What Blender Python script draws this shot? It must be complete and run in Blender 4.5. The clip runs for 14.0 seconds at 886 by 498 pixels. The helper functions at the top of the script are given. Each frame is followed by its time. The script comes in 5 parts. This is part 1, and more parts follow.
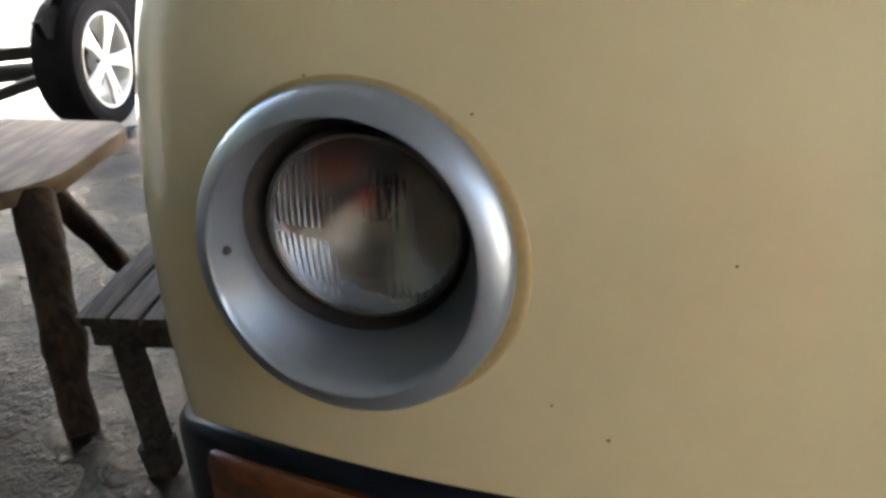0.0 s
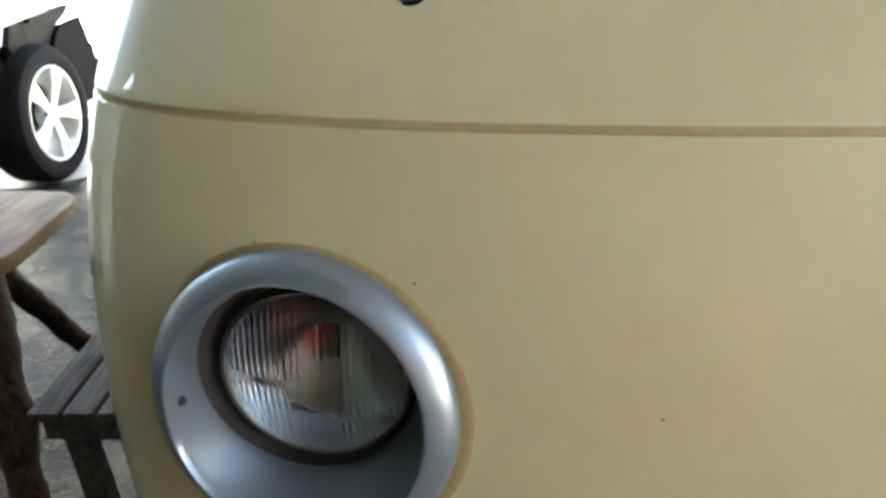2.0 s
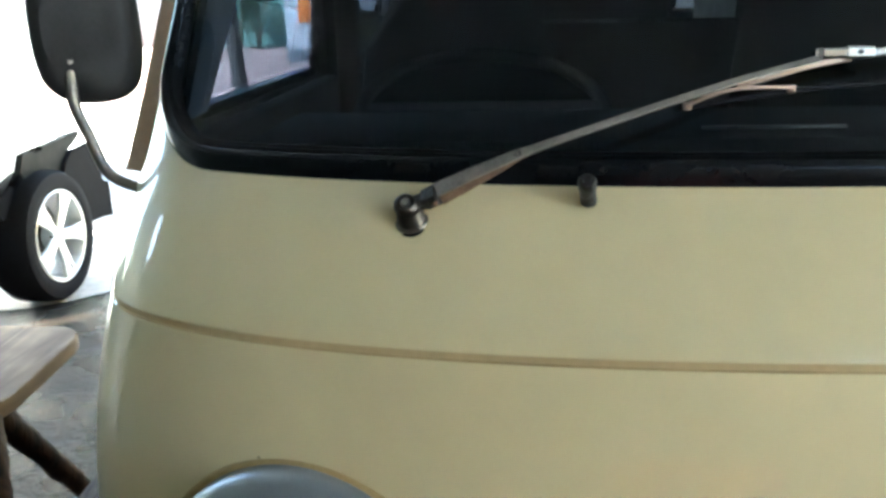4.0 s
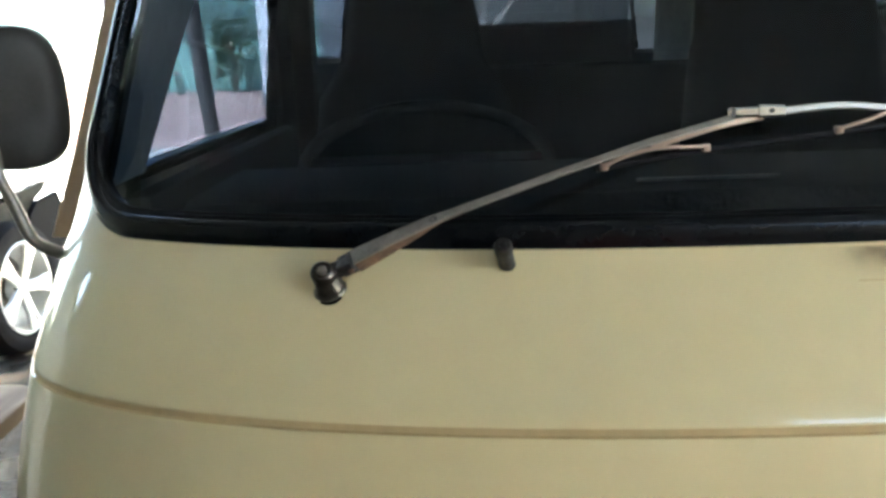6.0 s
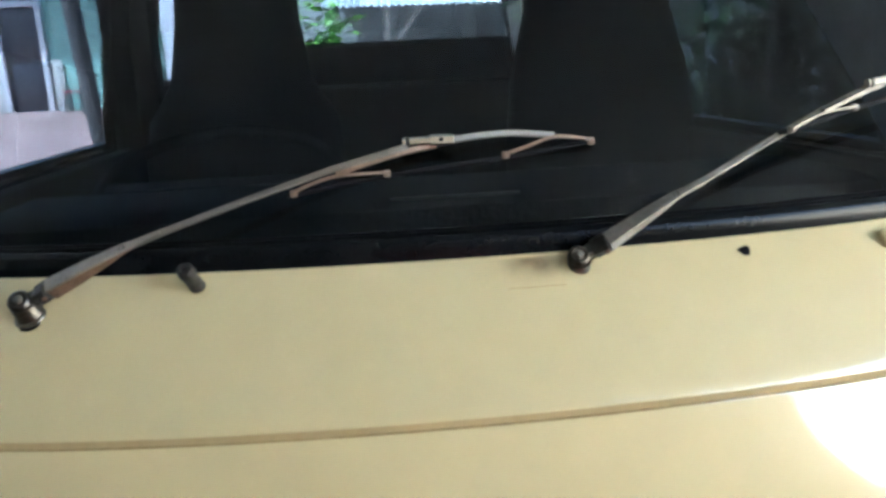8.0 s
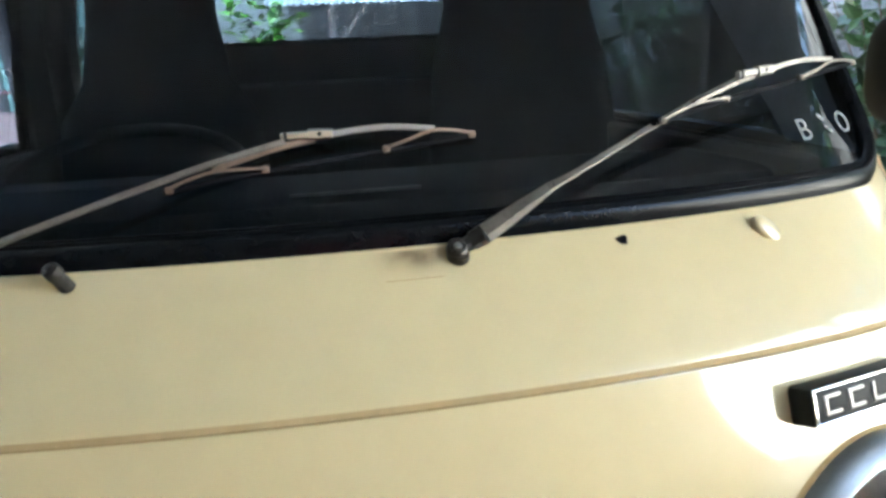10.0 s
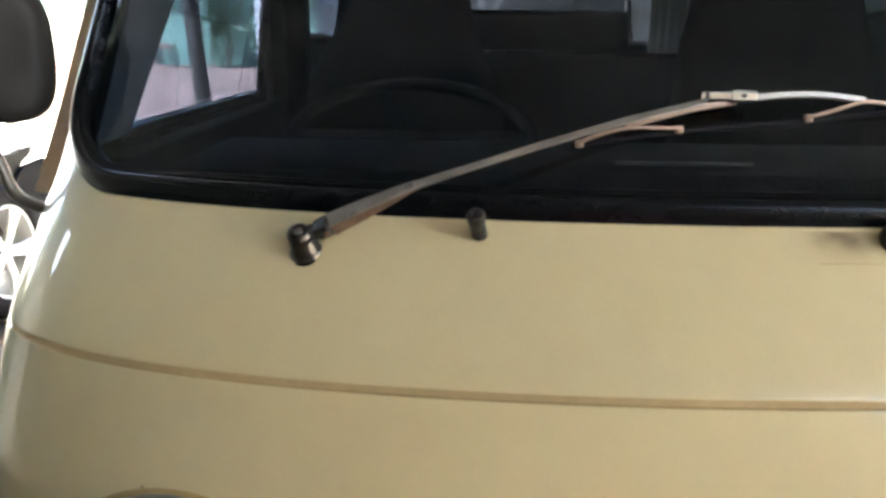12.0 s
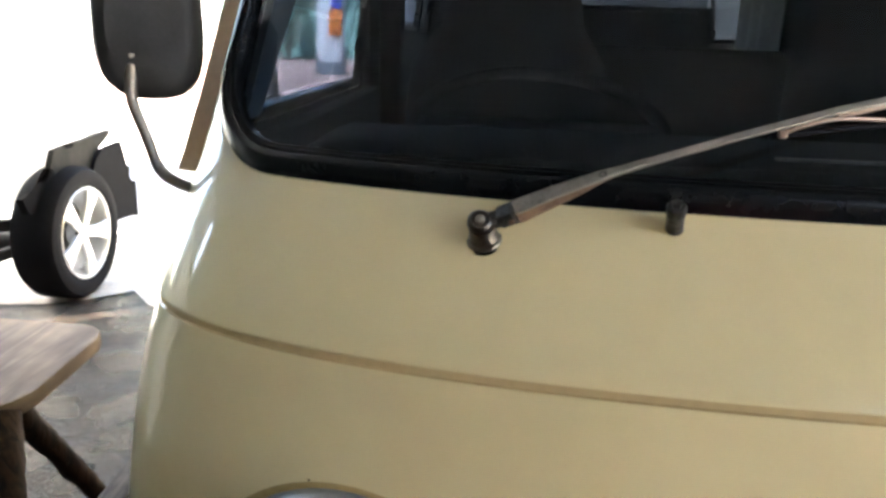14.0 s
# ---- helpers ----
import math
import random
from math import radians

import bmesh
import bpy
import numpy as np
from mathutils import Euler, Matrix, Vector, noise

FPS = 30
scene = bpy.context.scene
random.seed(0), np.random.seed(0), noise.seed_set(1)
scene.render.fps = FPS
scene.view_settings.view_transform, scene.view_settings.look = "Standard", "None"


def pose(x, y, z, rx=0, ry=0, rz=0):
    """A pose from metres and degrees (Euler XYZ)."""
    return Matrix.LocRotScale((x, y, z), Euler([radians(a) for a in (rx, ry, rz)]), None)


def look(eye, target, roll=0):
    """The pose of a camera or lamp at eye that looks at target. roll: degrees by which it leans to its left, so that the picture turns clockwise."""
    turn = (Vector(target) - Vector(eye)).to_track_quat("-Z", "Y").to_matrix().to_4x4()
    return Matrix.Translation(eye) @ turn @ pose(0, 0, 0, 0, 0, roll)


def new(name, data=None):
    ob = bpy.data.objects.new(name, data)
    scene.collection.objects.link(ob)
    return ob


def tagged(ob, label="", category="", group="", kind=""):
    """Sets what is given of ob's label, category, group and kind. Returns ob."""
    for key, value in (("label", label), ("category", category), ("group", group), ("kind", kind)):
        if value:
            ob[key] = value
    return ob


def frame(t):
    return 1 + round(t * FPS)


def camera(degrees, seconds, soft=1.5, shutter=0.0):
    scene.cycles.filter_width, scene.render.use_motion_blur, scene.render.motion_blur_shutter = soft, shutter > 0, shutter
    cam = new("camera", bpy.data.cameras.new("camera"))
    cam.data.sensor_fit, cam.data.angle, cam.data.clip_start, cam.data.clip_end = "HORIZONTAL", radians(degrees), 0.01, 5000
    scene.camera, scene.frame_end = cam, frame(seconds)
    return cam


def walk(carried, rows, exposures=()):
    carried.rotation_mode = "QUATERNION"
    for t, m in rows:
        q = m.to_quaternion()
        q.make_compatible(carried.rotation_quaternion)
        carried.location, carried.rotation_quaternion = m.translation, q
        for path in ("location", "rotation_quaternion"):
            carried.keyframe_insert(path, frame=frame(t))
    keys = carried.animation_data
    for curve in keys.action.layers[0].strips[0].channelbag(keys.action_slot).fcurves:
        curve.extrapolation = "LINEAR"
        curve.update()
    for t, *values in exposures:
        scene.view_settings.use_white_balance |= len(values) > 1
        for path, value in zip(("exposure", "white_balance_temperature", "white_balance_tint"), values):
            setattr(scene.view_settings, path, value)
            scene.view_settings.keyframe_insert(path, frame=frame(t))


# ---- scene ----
# seconds, stops, kelvin, tint
EXPOSURES = [(0.0, 4.19, 6300, 8), (1.0, 4.28, 6050, 5), (2.0, 4.33, 5900, 1), (3.5, 4.43, 5700, -4), (6.0, 4.43, 6100, 0), (6.5, 4.47, 6100, 1), (7.5, 4.59, 5900, 1), (10.5, 4.62, 5900, 3), (12.0, 4.47, 6540, 8), (13.0, 4.49, 6480, 8), (14.0, 4.49, 6430, 8)]
cam = camera(62.0, 14.0, soft=3.1, shutter=0.18)
PATH = [
    (0, (0.1984, 0.0567, 1.0991), (0.0331, 1.8338, 0.1965), -1.16),
    (0.5, (0.2005, 0.0545, 1.1102), (0.0651, 1.8351, 0.2096), -0.21),
    (1, (0.2083, 0.0556, 1.1426), (0.1002, 1.8529, 0.2719), -0.11),
    (1.5, (0.2091, 0.0660, 1.1788), (0.1505, 1.8838, 0.3470), 0.47),
    (2, (0.2110, 0.0738, 1.2158), (0.1578, 1.8837, 0.3665), -1.01),
    (2.5, (0.2122, 0.0871, 1.2588), (0.1652, 1.9240, 0.4691), -1.94),
    (3, (0.2139, 0.0812, 1.2837), (0.1881, 1.9458, 0.5607), -0.99),
    (3.5, (0.2153, 0.0700, 1.3080), (0.1759, 1.9590, 0.6523), -0.82),
    (4.75, (0.2072, 0.0915, 1.3383), (0.1622, 2.0155, 0.7940), -0.91),
    (6, (0.2688, 0.0925, 1.3466), (0.2749, 2.0277, 0.8418), -1.84),
    (6.5, (0.3288, 0.0600, 1.3524), (0.3697, 1.9953, 0.8493), -1.21),
    (7, (0.3846, 0.0413, 1.3580), (0.4617, 1.9792, 0.8695), -1.27),
    (7.5, (0.4422, 0.0322, 1.3608), (0.5924, 1.9672, 0.8777), -2.24),
    (8.2, (0.5080, 0.0166, 1.3622), (0.7204, 1.9465, 0.8821), -2.49),
    (9.25, (0.5780, 0.0020, 1.3560), (0.9150, 1.9160, 0.8950), -2.70),
    (10.3, (0.5376, 0.0178, 1.3520), (0.8254, 1.9332, 0.8540), -2.37),
    (10.5, (0.5109, 0.0274, 1.3460), (0.7782, 1.9470, 0.8525), -1.66),
    (11, (0.4389, 0.0464, 1.3452), (0.6263, 1.9653, 0.8135), -0.39),
    (11.5, (0.3580, 0.0630, 1.3410), (0.4630, 1.9850, 0.7981), 0.29),
    (12, (0.2818, 0.0737, 1.3339), (0.3180, 1.9993, 0.7946), 0.93),
    (12.5, (0.2041, 0.0786, 1.3276), (0.1876, 2.0052, 0.7909), 1.07),
    (13, (0.1669, 0.0845, 1.3215), (0.0918, 2.0090, 0.7822), 1.32),
    (13.5, (0.1552, 0.1025, 1.3170), (0.0673, 2.0262, 0.7771), 2.13),
    (14, (0.1616, 0.1093, 1.3152), (0.0790, 2.0298, 0.7633), 2.11),
]
walk(cam, [(t, look(eye, target, roll)) for t, eye, target, roll in PATH], EXPOSURES)

# world, sun and sky
world = bpy.data.worlds.new("world")
scene.world = world
world.use_nodes = True
wn = world.node_tree
sky = wn.nodes.new("ShaderNodeTexSky")
sky.sky_type, sky.sun_disc = "NISHITA", False
sky.dust_density, sky.ozone_density = 4.0, 0.6
sky.sun_elevation, sky.sun_rotation = radians(55), radians(230)
wn.nodes["Background"].inputs["Strength"].default_value = 0.13
wn.links.new(sky.outputs[0], wn.nodes["Background"].inputs["Color"])
sun_data = bpy.data.lights.new("sun", "SUN")
sun_data.energy, sun_data.angle, sun_data.color = 5.0, radians(0.6), (1.0, 0.95, 0.87)
sun = new("sun", sun_data)
sun.matrix_world = look((0, 0, 0), (-math.sin(radians(230)) * 0.574, -math.cos(radians(230)) * 0.574, -0.819))


# ---- materials ----
def material(name, color, rough=0.5, metal=0.0, vary=0.12, scale=8.0, bump=0.0, bump_scale=60.0, coat=0.0, spec=0.5, dark=None, fine=None):
    """A Principled material with two scales of colour variation and a fine relief."""
    m = bpy.data.materials.new(name)
    m.use_nodes = True
    nt = m.node_tree
    b = nt.nodes["Principled BSDF"]
    b.inputs["Roughness"].default_value, b.inputs["Metallic"].default_value = rough, metal
    b.inputs["Coat Weight"].default_value, b.inputs["Coat Roughness"].default_value = coat, 0.03
    b.inputs["Specular IOR Level"].default_value = spec
    co = nt.nodes.new("ShaderNodeTexCoord")
    big = nt.nodes.new("ShaderNodeTexNoise")
    big.inputs["Scale"].default_value, big.inputs["Detail"].default_value = scale, 5
    small = nt.nodes.new("ShaderNodeTexNoise")
    small.inputs["Scale"].default_value, small.inputs["Detail"].default_value = fine or scale * 12, 3
    nt.links.new(co.outputs["Object"], big.inputs["Vector"])
    nt.links.new(co.outputs["Object"], small.inputs["Vector"])
    mix = nt.nodes.new("ShaderNodeMath")
    mix.operation = "MULTIPLY_ADD"
    mix.inputs[1].default_value = 0.35
    nt.links.new(small.outputs[0], mix.inputs[0])
    half = nt.nodes.new("ShaderNodeMath")
    half.operation = "MULTIPLY"
    half.inputs[1].default_value = 0.65
    nt.links.new(big.outputs[0], half.inputs[0])
    nt.links.new(half.outputs[0], mix.inputs[2])
    ramp = nt.nodes.new("ShaderNodeValToRGB")
    low = dark or tuple(c * (1 - 2 * vary) for c in color)
    high = tuple(min(1, c * (1 + vary)) for c in color)
    ramp.color_ramp.elements[0].position, ramp.color_ramp.elements[1].position = 0.32, 0.66
    ramp.color_ramp.elements[0].color, ramp.color_ramp.elements[1].color = (*low, 1), (*high, 1)
    nt.links.new(mix.outputs[0], ramp.inputs[0])
    nt.links.new(ramp.outputs[0], b.inputs["Base Color"])
    if bump:
        rel = nt.nodes.new("ShaderNodeTexNoise")
        rel.inputs["Scale"].default_value, rel.inputs["Detail"].default_value = bump_scale, 4
        nt.links.new(co.outputs["Object"], rel.inputs["Vector"])
        bn = nt.nodes.new("ShaderNodeBump")
        bn.inputs["Strength"].default_value, bn.inputs["Distance"].default_value = bump, 0.02 if bump >= 1 else 0.01
        nt.links.new(rel.outputs[0], bn.inputs["Height"])
        nt.links.new(bn.outputs[0], b.inputs["Normal"])
    return m


def glass_material(name, tint, gloss_rough=0.02):
    """A thin tinted pane: tinted see-through with a gloss that grows at a slant."""
    m = bpy.data.materials.new(name)
    m.use_nodes = True
    nt = m.node_tree
    out = nt.nodes["Material Output"]
    nt.nodes.remove(nt.nodes["Principled BSDF"])
    see, gl, mx, lw, pw, ma = (nt.nodes.new("ShaderNode" + k) for k in ("BsdfTransparent", "BsdfGlossy", "MixShader", "LayerWeight", "Math", "Math"))
    see.inputs[0].default_value = (*tint, 1)
    gl.inputs["Roughness"].default_value = gloss_rough
    pw.operation, ma.operation = "POWER", "MULTIPLY_ADD"
    pw.inputs[1].default_value, ma.inputs[1].default_value, ma.inputs[2].default_value = 5.0, 0.75, 0.040
    nt.links.new(lw.outputs["Facing"], pw.inputs[0])
    nt.links.new(pw.outputs[0], ma.inputs[0])
    nt.links.new(ma.outputs[0], mx.inputs[0])
    nt.links.new(see.outputs[0], mx.inputs[1])
    nt.links.new(gl.outputs[0], mx.inputs[2])
    nt.links.new(mx.outputs[0], out.inputs[0])
    return m


def wood_material(name, light, dark, rough=0.6, scale=6.0, along="X", bump=0.35):
    """Weathered wood with grain drawn out along one axis."""
    m = bpy.data.materials.new(name)
    m.use_nodes = True
    nt = m.node_tree
    b = nt.nodes["Principled BSDF"]
    co, mp = nt.nodes.new("ShaderNodeTexCoord"), nt.nodes.new("ShaderNodeMapping")
    mp.inputs["Scale"].default_value = {"X": (1, 9, 9), "Y": (9, 1, 9), "Z": (9, 9, 1)}[along]
    nt.links.new(co.outputs["Object"], mp.inputs[0])
    grain, blot = nt.nodes.new("ShaderNodeTexNoise"), nt.nodes.new("ShaderNodeTexNoise")
    grain.inputs["Scale"].default_value, grain.inputs["Detail"].default_value, grain.inputs["Distortion"].default_value = scale, 8, 0.8
    blot.inputs["Scale"].default_value, blot.inputs["Detail"].default_value = 5, 4
    nt.links.new(mp.outputs[0], grain.inputs["Vector"])
    nt.links.new(co.outputs["Object"], blot.inputs["Vector"])
    ramp = nt.nodes.new("ShaderNodeValToRGB")
    ramp.color_ramp.elements[0].position, ramp.color_ramp.elements[1].position = 0.33, 0.64
    ramp.color_ramp.elements[0].color, ramp.color_ramp.elements[1].color = (*dark, 1), (*light, 1)
    nt.links.new(grain.outputs[0], ramp.inputs[0])
    mul = nt.nodes.new("ShaderNodeMix")
    mul.data_type, mul.blend_type = "RGBA", "MULTIPLY"
    mul.inputs[0].default_value = 0.6
    nt.links.new(ramp.outputs[0], mul.inputs[6])
    r2 = nt.nodes.new("ShaderNodeValToRGB")
    r2.color_ramp.elements[0].position, r2.color_ramp.elements[1].position = 0.38, 0.6
    r2.color_ramp.elements[0].color, r2.color_ramp.elements[1].color = (0.45, 0.4, 0.36, 1), (1, 1, 1, 1)
    nt.links.new(blot.outputs[0], r2.inputs[0])
    nt.links.new(r2.outputs[0], mul.inputs[7])
    nt.links.new(mul.outputs[2], b.inputs["Base Color"])
    b.inputs["Roughness"].default_value = rough
    bn = nt.nodes.new("ShaderNodeBump")
    bn.inputs["Strength"].default_value, bn.inputs["Distance"].default_value = bump, 0.006
    nt.links.new(grain.outputs[0], bn.inputs["Height"])
    nt.links.new(bn.outputs[0], b.inputs["Normal"])
    return m


def paver_material(name, c1, c2, mortar, size):
    """Courtyard pavers far off: rows of blocks with sandy joints."""
    m = bpy.data.materials.new(name)
    m.use_nodes = True
    nt = m.node_tree
    b = nt.nodes["Principled BSDF"]
    co, br, no = nt.nodes.new("ShaderNodeTexCoord"), nt.nodes.new("ShaderNodeTexBrick"), nt.nodes.new("ShaderNodeTexNoise")
    br.inputs["Scale"].default_value = 1 / size
    br.inputs["Color1"].default_value, br.inputs["Color2"].default_value, br.inputs["Mortar"].default_value = (*c1, 1), (*c2, 1), (*mortar, 1)
    br.inputs["Mortar Size"].default_value = 0.03
    no.inputs["Scale"].default_value, no.inputs["Detail"].default_value = 1.3, 6
    nt.links.new(co.outputs["Object"], br.inputs["Vector"])
    nt.links.new(co.outputs["Object"], no.inputs["Vector"])
    mul, ramp = nt.nodes.new("ShaderNodeMix"), nt.nodes.new("ShaderNodeValToRGB")
    mul.data_type, mul.blend_type = "RGBA", "MULTIPLY"
    mul.inputs[0].default_value = 0.7
    ramp.color_ramp.elements[0].position, ramp.color_ramp.elements[1].position = 0.35, 0.62
    ramp.color_ramp.elements[0].color = (0.5, 0.47, 0.45, 1)
    nt.links.new(no.outputs[0], ramp.inputs[0])
    nt.links.new(br.outputs[0], mul.inputs[6])
    nt.links.new(ramp.outputs[0], mul.inputs[7])
    nt.links.new(mul.outputs[2], b.inputs["Base Color"])
    b.inputs["Roughness"].default_value = 0.85
    return m


def cement_material(name):
    """Rough trowelled cement: shiny damp relief broken by smoother, darker patches."""
    m = bpy.data.materials.new(name)
    m.use_nodes = True
    nt = m.node_tree
    b = nt.nodes["Principled BSDF"]
    co = nt.nodes.new("ShaderNodeTexCoord")

    def noise_node(scale, detail, distort=0.0):
        n = nt.nodes.new("ShaderNodeTexNoise")
        n.inputs["Scale"].default_value, n.inputs["Detail"].default_value, n.inputs["Distortion"].default_value = scale, detail, distort
        nt.links.new(co.outputs["Object"], n.inputs["Vector"])
        return n

    def ramp_node(src, p0, c0, p1, c1):
        r = nt.nodes.new("ShaderNodeValToRGB")
        r.color_ramp.elements[0].position, r.color_ramp.elements[1].position = p0, p1
        r.color_ramp.elements[0].color, r.color_ramp.elements[1].color = (*c0, 1), (*c1, 1)
        nt.links.new(src.outputs[0], r.inputs[0])
        return r
    patch, blot, chop, grit = noise_node(2.6, 3), noise_node(9, 6, 0.6), noise_node(55, 5, 0.8), noise_node(190, 3)
    b.inputs["Specular IOR Level"].default_value = 0.27
    mask = ramp_node(patch, 0.36, (0, 0, 0), 0.60, (1, 1, 1))
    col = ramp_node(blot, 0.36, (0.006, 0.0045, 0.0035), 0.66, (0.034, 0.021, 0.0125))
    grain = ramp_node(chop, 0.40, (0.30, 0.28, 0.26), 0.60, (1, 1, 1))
    mul = nt.nodes.new("ShaderNodeMix")
    mul.data_type, mul.blend_type = "RGBA", "MULTIPLY"
    mul.inputs[0].default_value = 0.9
    nt.links.new(col.outputs[0], mul.inputs[6])
    nt.links.new(grain.outputs[0], mul.inputs[7])
    nt.links.new(mul.outputs[2], b.inputs["Base Color"])
    rough = ramp_node(mask, 0.0, (0.5, 0.5, 0.5), 1.0, (0.19, 0.19, 0.19))
    nt.links.new(rough.outputs[0], b.inputs["Roughness"])
    hmix = nt.nodes.new("ShaderNodeMath")
    hmix.operation = "MULTIPLY_ADD"
    hmix.inputs[1].default_value = 0.25
    nt.links.new(grit.outputs[0], hmix.inputs[0])
    nt.links.new(chop.outputs[0], hmix.inputs[2])
    hm = nt.nodes.new("ShaderNodeMath")
    hm.operation = "MULTIPLY"
    lift = nt.nodes.new("ShaderNodeMath")
    lift.operation = "MULTIPLY_ADD"
    lift.inputs[1].default_value, lift.inputs[2].default_value = 0.8, 0.2
    nt.links.new(mask.outputs[0], lift.inputs[0])
    nt.links.new(hmix.outputs[0], hm.inputs[0])
    nt.links.new(lift.outputs[0], hm.inputs[1])
    bn = nt.nodes.new("ShaderNodeBump")
    bn.inputs["Strength"].default_value, bn.inputs["Distance"].default_value = 1.0, 0.045
    nt.links.new(hm.outputs[0], bn.inputs["Height"])
    nt.links.new(bn.outputs[0], b.inputs["Normal"])
    return m


M_PAINT = material("cream_paint", (0.60, 0.492, 0.27), 0.30, vary=0.03, scale=2.5, bump=0.05, bump_scale=9, coat=1.0, fine=30, spec=0.2)
M_PAINT.node_tree.nodes["Principled BSDF"].inputs["Coat IOR"].default_value = 1.7
M_PAINT.node_tree.nodes["Principled BSDF"].inputs["Coat Roughness"].default_value = 0.065
M_TAN = material("tan_paint_aged", (0.42, 0.285, 0.165), 0.7, vary=0.10, scale=9, spec=0.2)
M_RUBBER = material("black_rubber", (0.004, 0.0046, 0.0055), 0.24, vary=0.2, scale=20, bump=0.02, bump_scale=150, spec=0.16)
M_TYRE = material("tyre_rubber", (0.005, 0.005, 0.007), 0.8, vary=0.2, scale=15, bump=0.15, bump_scale=90, spec=0.12)
M_BLACK = material("black_plastic", (0.010, 0.011, 0.012), 0.42, vary=0.25, scale=25, bump=0.03, bump_scale=180)
M_SHELL = material("matt_black_mirror_plastic", (0.017, 0.016, 0.015), 0.62, vary=0.2, scale=25, bump=0.04, bump_scale=180, spec=0.3)
M_NAVY = material("dark_bumper_paint", (0.004, 0.005, 0.008), 0.32, vary=0.2, scale=12, spec=0.14)
M_TRIM = material("dark_vinyl_trim", (0.003, 0.004, 0.0056), 0.85, vary=0.2, scale=10, bump=0.3, bump_scale=120, spec=0.12)
M_LINING = material("grey_vinyl_lining", (0.22, 0.23, 0.26), 0.55, vary=0.15, scale=14, bump=0.15, bump_scale=160)
M_CLOTH = material("dark_seat_cloth", (0.005, 0.0066, 0.009), 0.95, vary=0.25, scale=14, bump=0.4, bump_scale=260, spec=0.2)
M_SILVER = material("silver_paint", (0.25, 0.264, 0.278), 0.36, metal=0.65, vary=0.05, scale=7, bump=0.05, bump_scale=90, coat=0.3, fine=400)
M_CHROME = material("worn_chrome", (0.70, 0.69, 0.66), 0.12, metal=1.0, vary=0.08, scale=12)
M_CHROMEWORN = material("dull_worn_chrome", (0.15, 0.138, 0.12), 0.34, metal=1.0, vary=0.3, scale=80, bump=0.1, bump_scale=200)
M_REFLECT = material("reflector_chrome", (0.42, 0.40, 0.37), 0.20, metal=1.0, vary=0.05, scale=9)
M_ARM = material("dull_steel_arm", (0.24, 0.215, 0.185), 0.40, metal=0.75, vary=0.2, scale=30, bump=0.15, bump_scale=220)
M_PIVOT = material("worn_dark_chrome", (0.11, 0.098, 0.085), 0.34, metal=1.0, vary=0.3, scale=60, bump=0.1, bump_scale=200)
M_ARMDARK = material("grimy_dark_steel", (0.05, 0.045, 0.04), 0.45, metal=0.7, vary=0.35, scale=60, bump=0.3, bump_scale=200)
# brown holds both grime and the body paint mirrored in the side face
M_ARMBROWN = material("grimy_steel_with_paint_reflection", (0.17, 0.105, 0.07), 0.5, metal=0.6, vary=0.3, scale=40, bump=0.2, bump_scale=220)
M_SIDEWALL = material("dull_grey_wall", (0.17, 0.19, 0.15), 0.9, vary=0.2, scale=1.5, bump=0.2, bump_scale=30)
# dimmed copy of the warm wall colour, for a weaker reflection
M_WALLDIM = material("dimmed_warm_wall", (0.17, 0.14, 0.11), 0.85, vary=0.2, scale=1.5, bump=0.2, bump_scale=30)
M_BRASS = material("aged_blade_metal", (0.33, 0.24, 0.185), 0.45, metal=0.8, vary=0.15, scale=30)
M_PALE = material("pale_blade_metal", (0.38, 0.365, 0.34), 0.42, metal=0.8, vary=0.1, scale=30)
M_AMBER = material("amber_lens", (0.10, 0.027, 0.005), 0.25, vary=0.12, scale=30, bump=0.25, bump_scale=60, coat=0.6)
M_ALLOY = material("alloy_rim_silver", (0.62, 0.63, 0.64), 0.35, metal=0.5, vary=0.05, scale=10)
M_WHITECAR = material("white_car_paint", (0.80, 0.80, 0.80), 0.3, vary=0.02, scale=3, coat=0.6)
M_LINER = material("grey_olive_inner_arch", (0.018, 0.018, 0.015), 0.8, vary=0.4, scale=12, spec=0.2)
M_ARCH = material("black_arch_plastic", (0.004, 0.004, 0.005), 0.85, vary=0.2, scale=12, spec=0.1)
M_CONCRETE = cement_material("rough_grey_cement")
M_ROOF = material("grey_zinc_roof_underside", (0.30, 0.34, 0.385), 0.8, vary=0.25, scale=2, bump=0.2, bump_scale=20)
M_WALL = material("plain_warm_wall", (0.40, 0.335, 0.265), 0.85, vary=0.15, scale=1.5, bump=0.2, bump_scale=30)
M_GREEN = material("pale_green_plaster", (0.30, 0.52, 0.42), 0.85, vary=0.10, scale=1.2, bump=0.15, bump_scale=25)
M_WAINSCOT = material("cream_wall_tile", (0.62, 0.60, 0.52), 0.4, vary=0.08, scale=4)
M_WHITE = material("white_painted_wood", (0.78, 0.78, 0.76), 0.5, vary=0.05, scale=6)
M_DOOR = material("dark_door_panel", (0.055, 0.05, 0.055), 0.35, vary=0.2, scale=3)
M_PALEWALL = material("pale_plaster", (0.58, 0.57, 0.54), 0.8, vary=0.08, scale=2)
M_FENCE = material("grey_weathered_wall", (0.16, 0.17, 0.18), 0.9, vary=0.35, scale=1.6, bump=0.4, bump_scale=18)
M_ZINC = material("corrugated_zinc", (0.62, 0.64, 0.66), 0.4, metal=0.4, vary=0.15, scale=3)
M_LEAF = material("green_leaves", (0.16, 0.36, 0.05), 0.5, vary=0.4, scale=6)
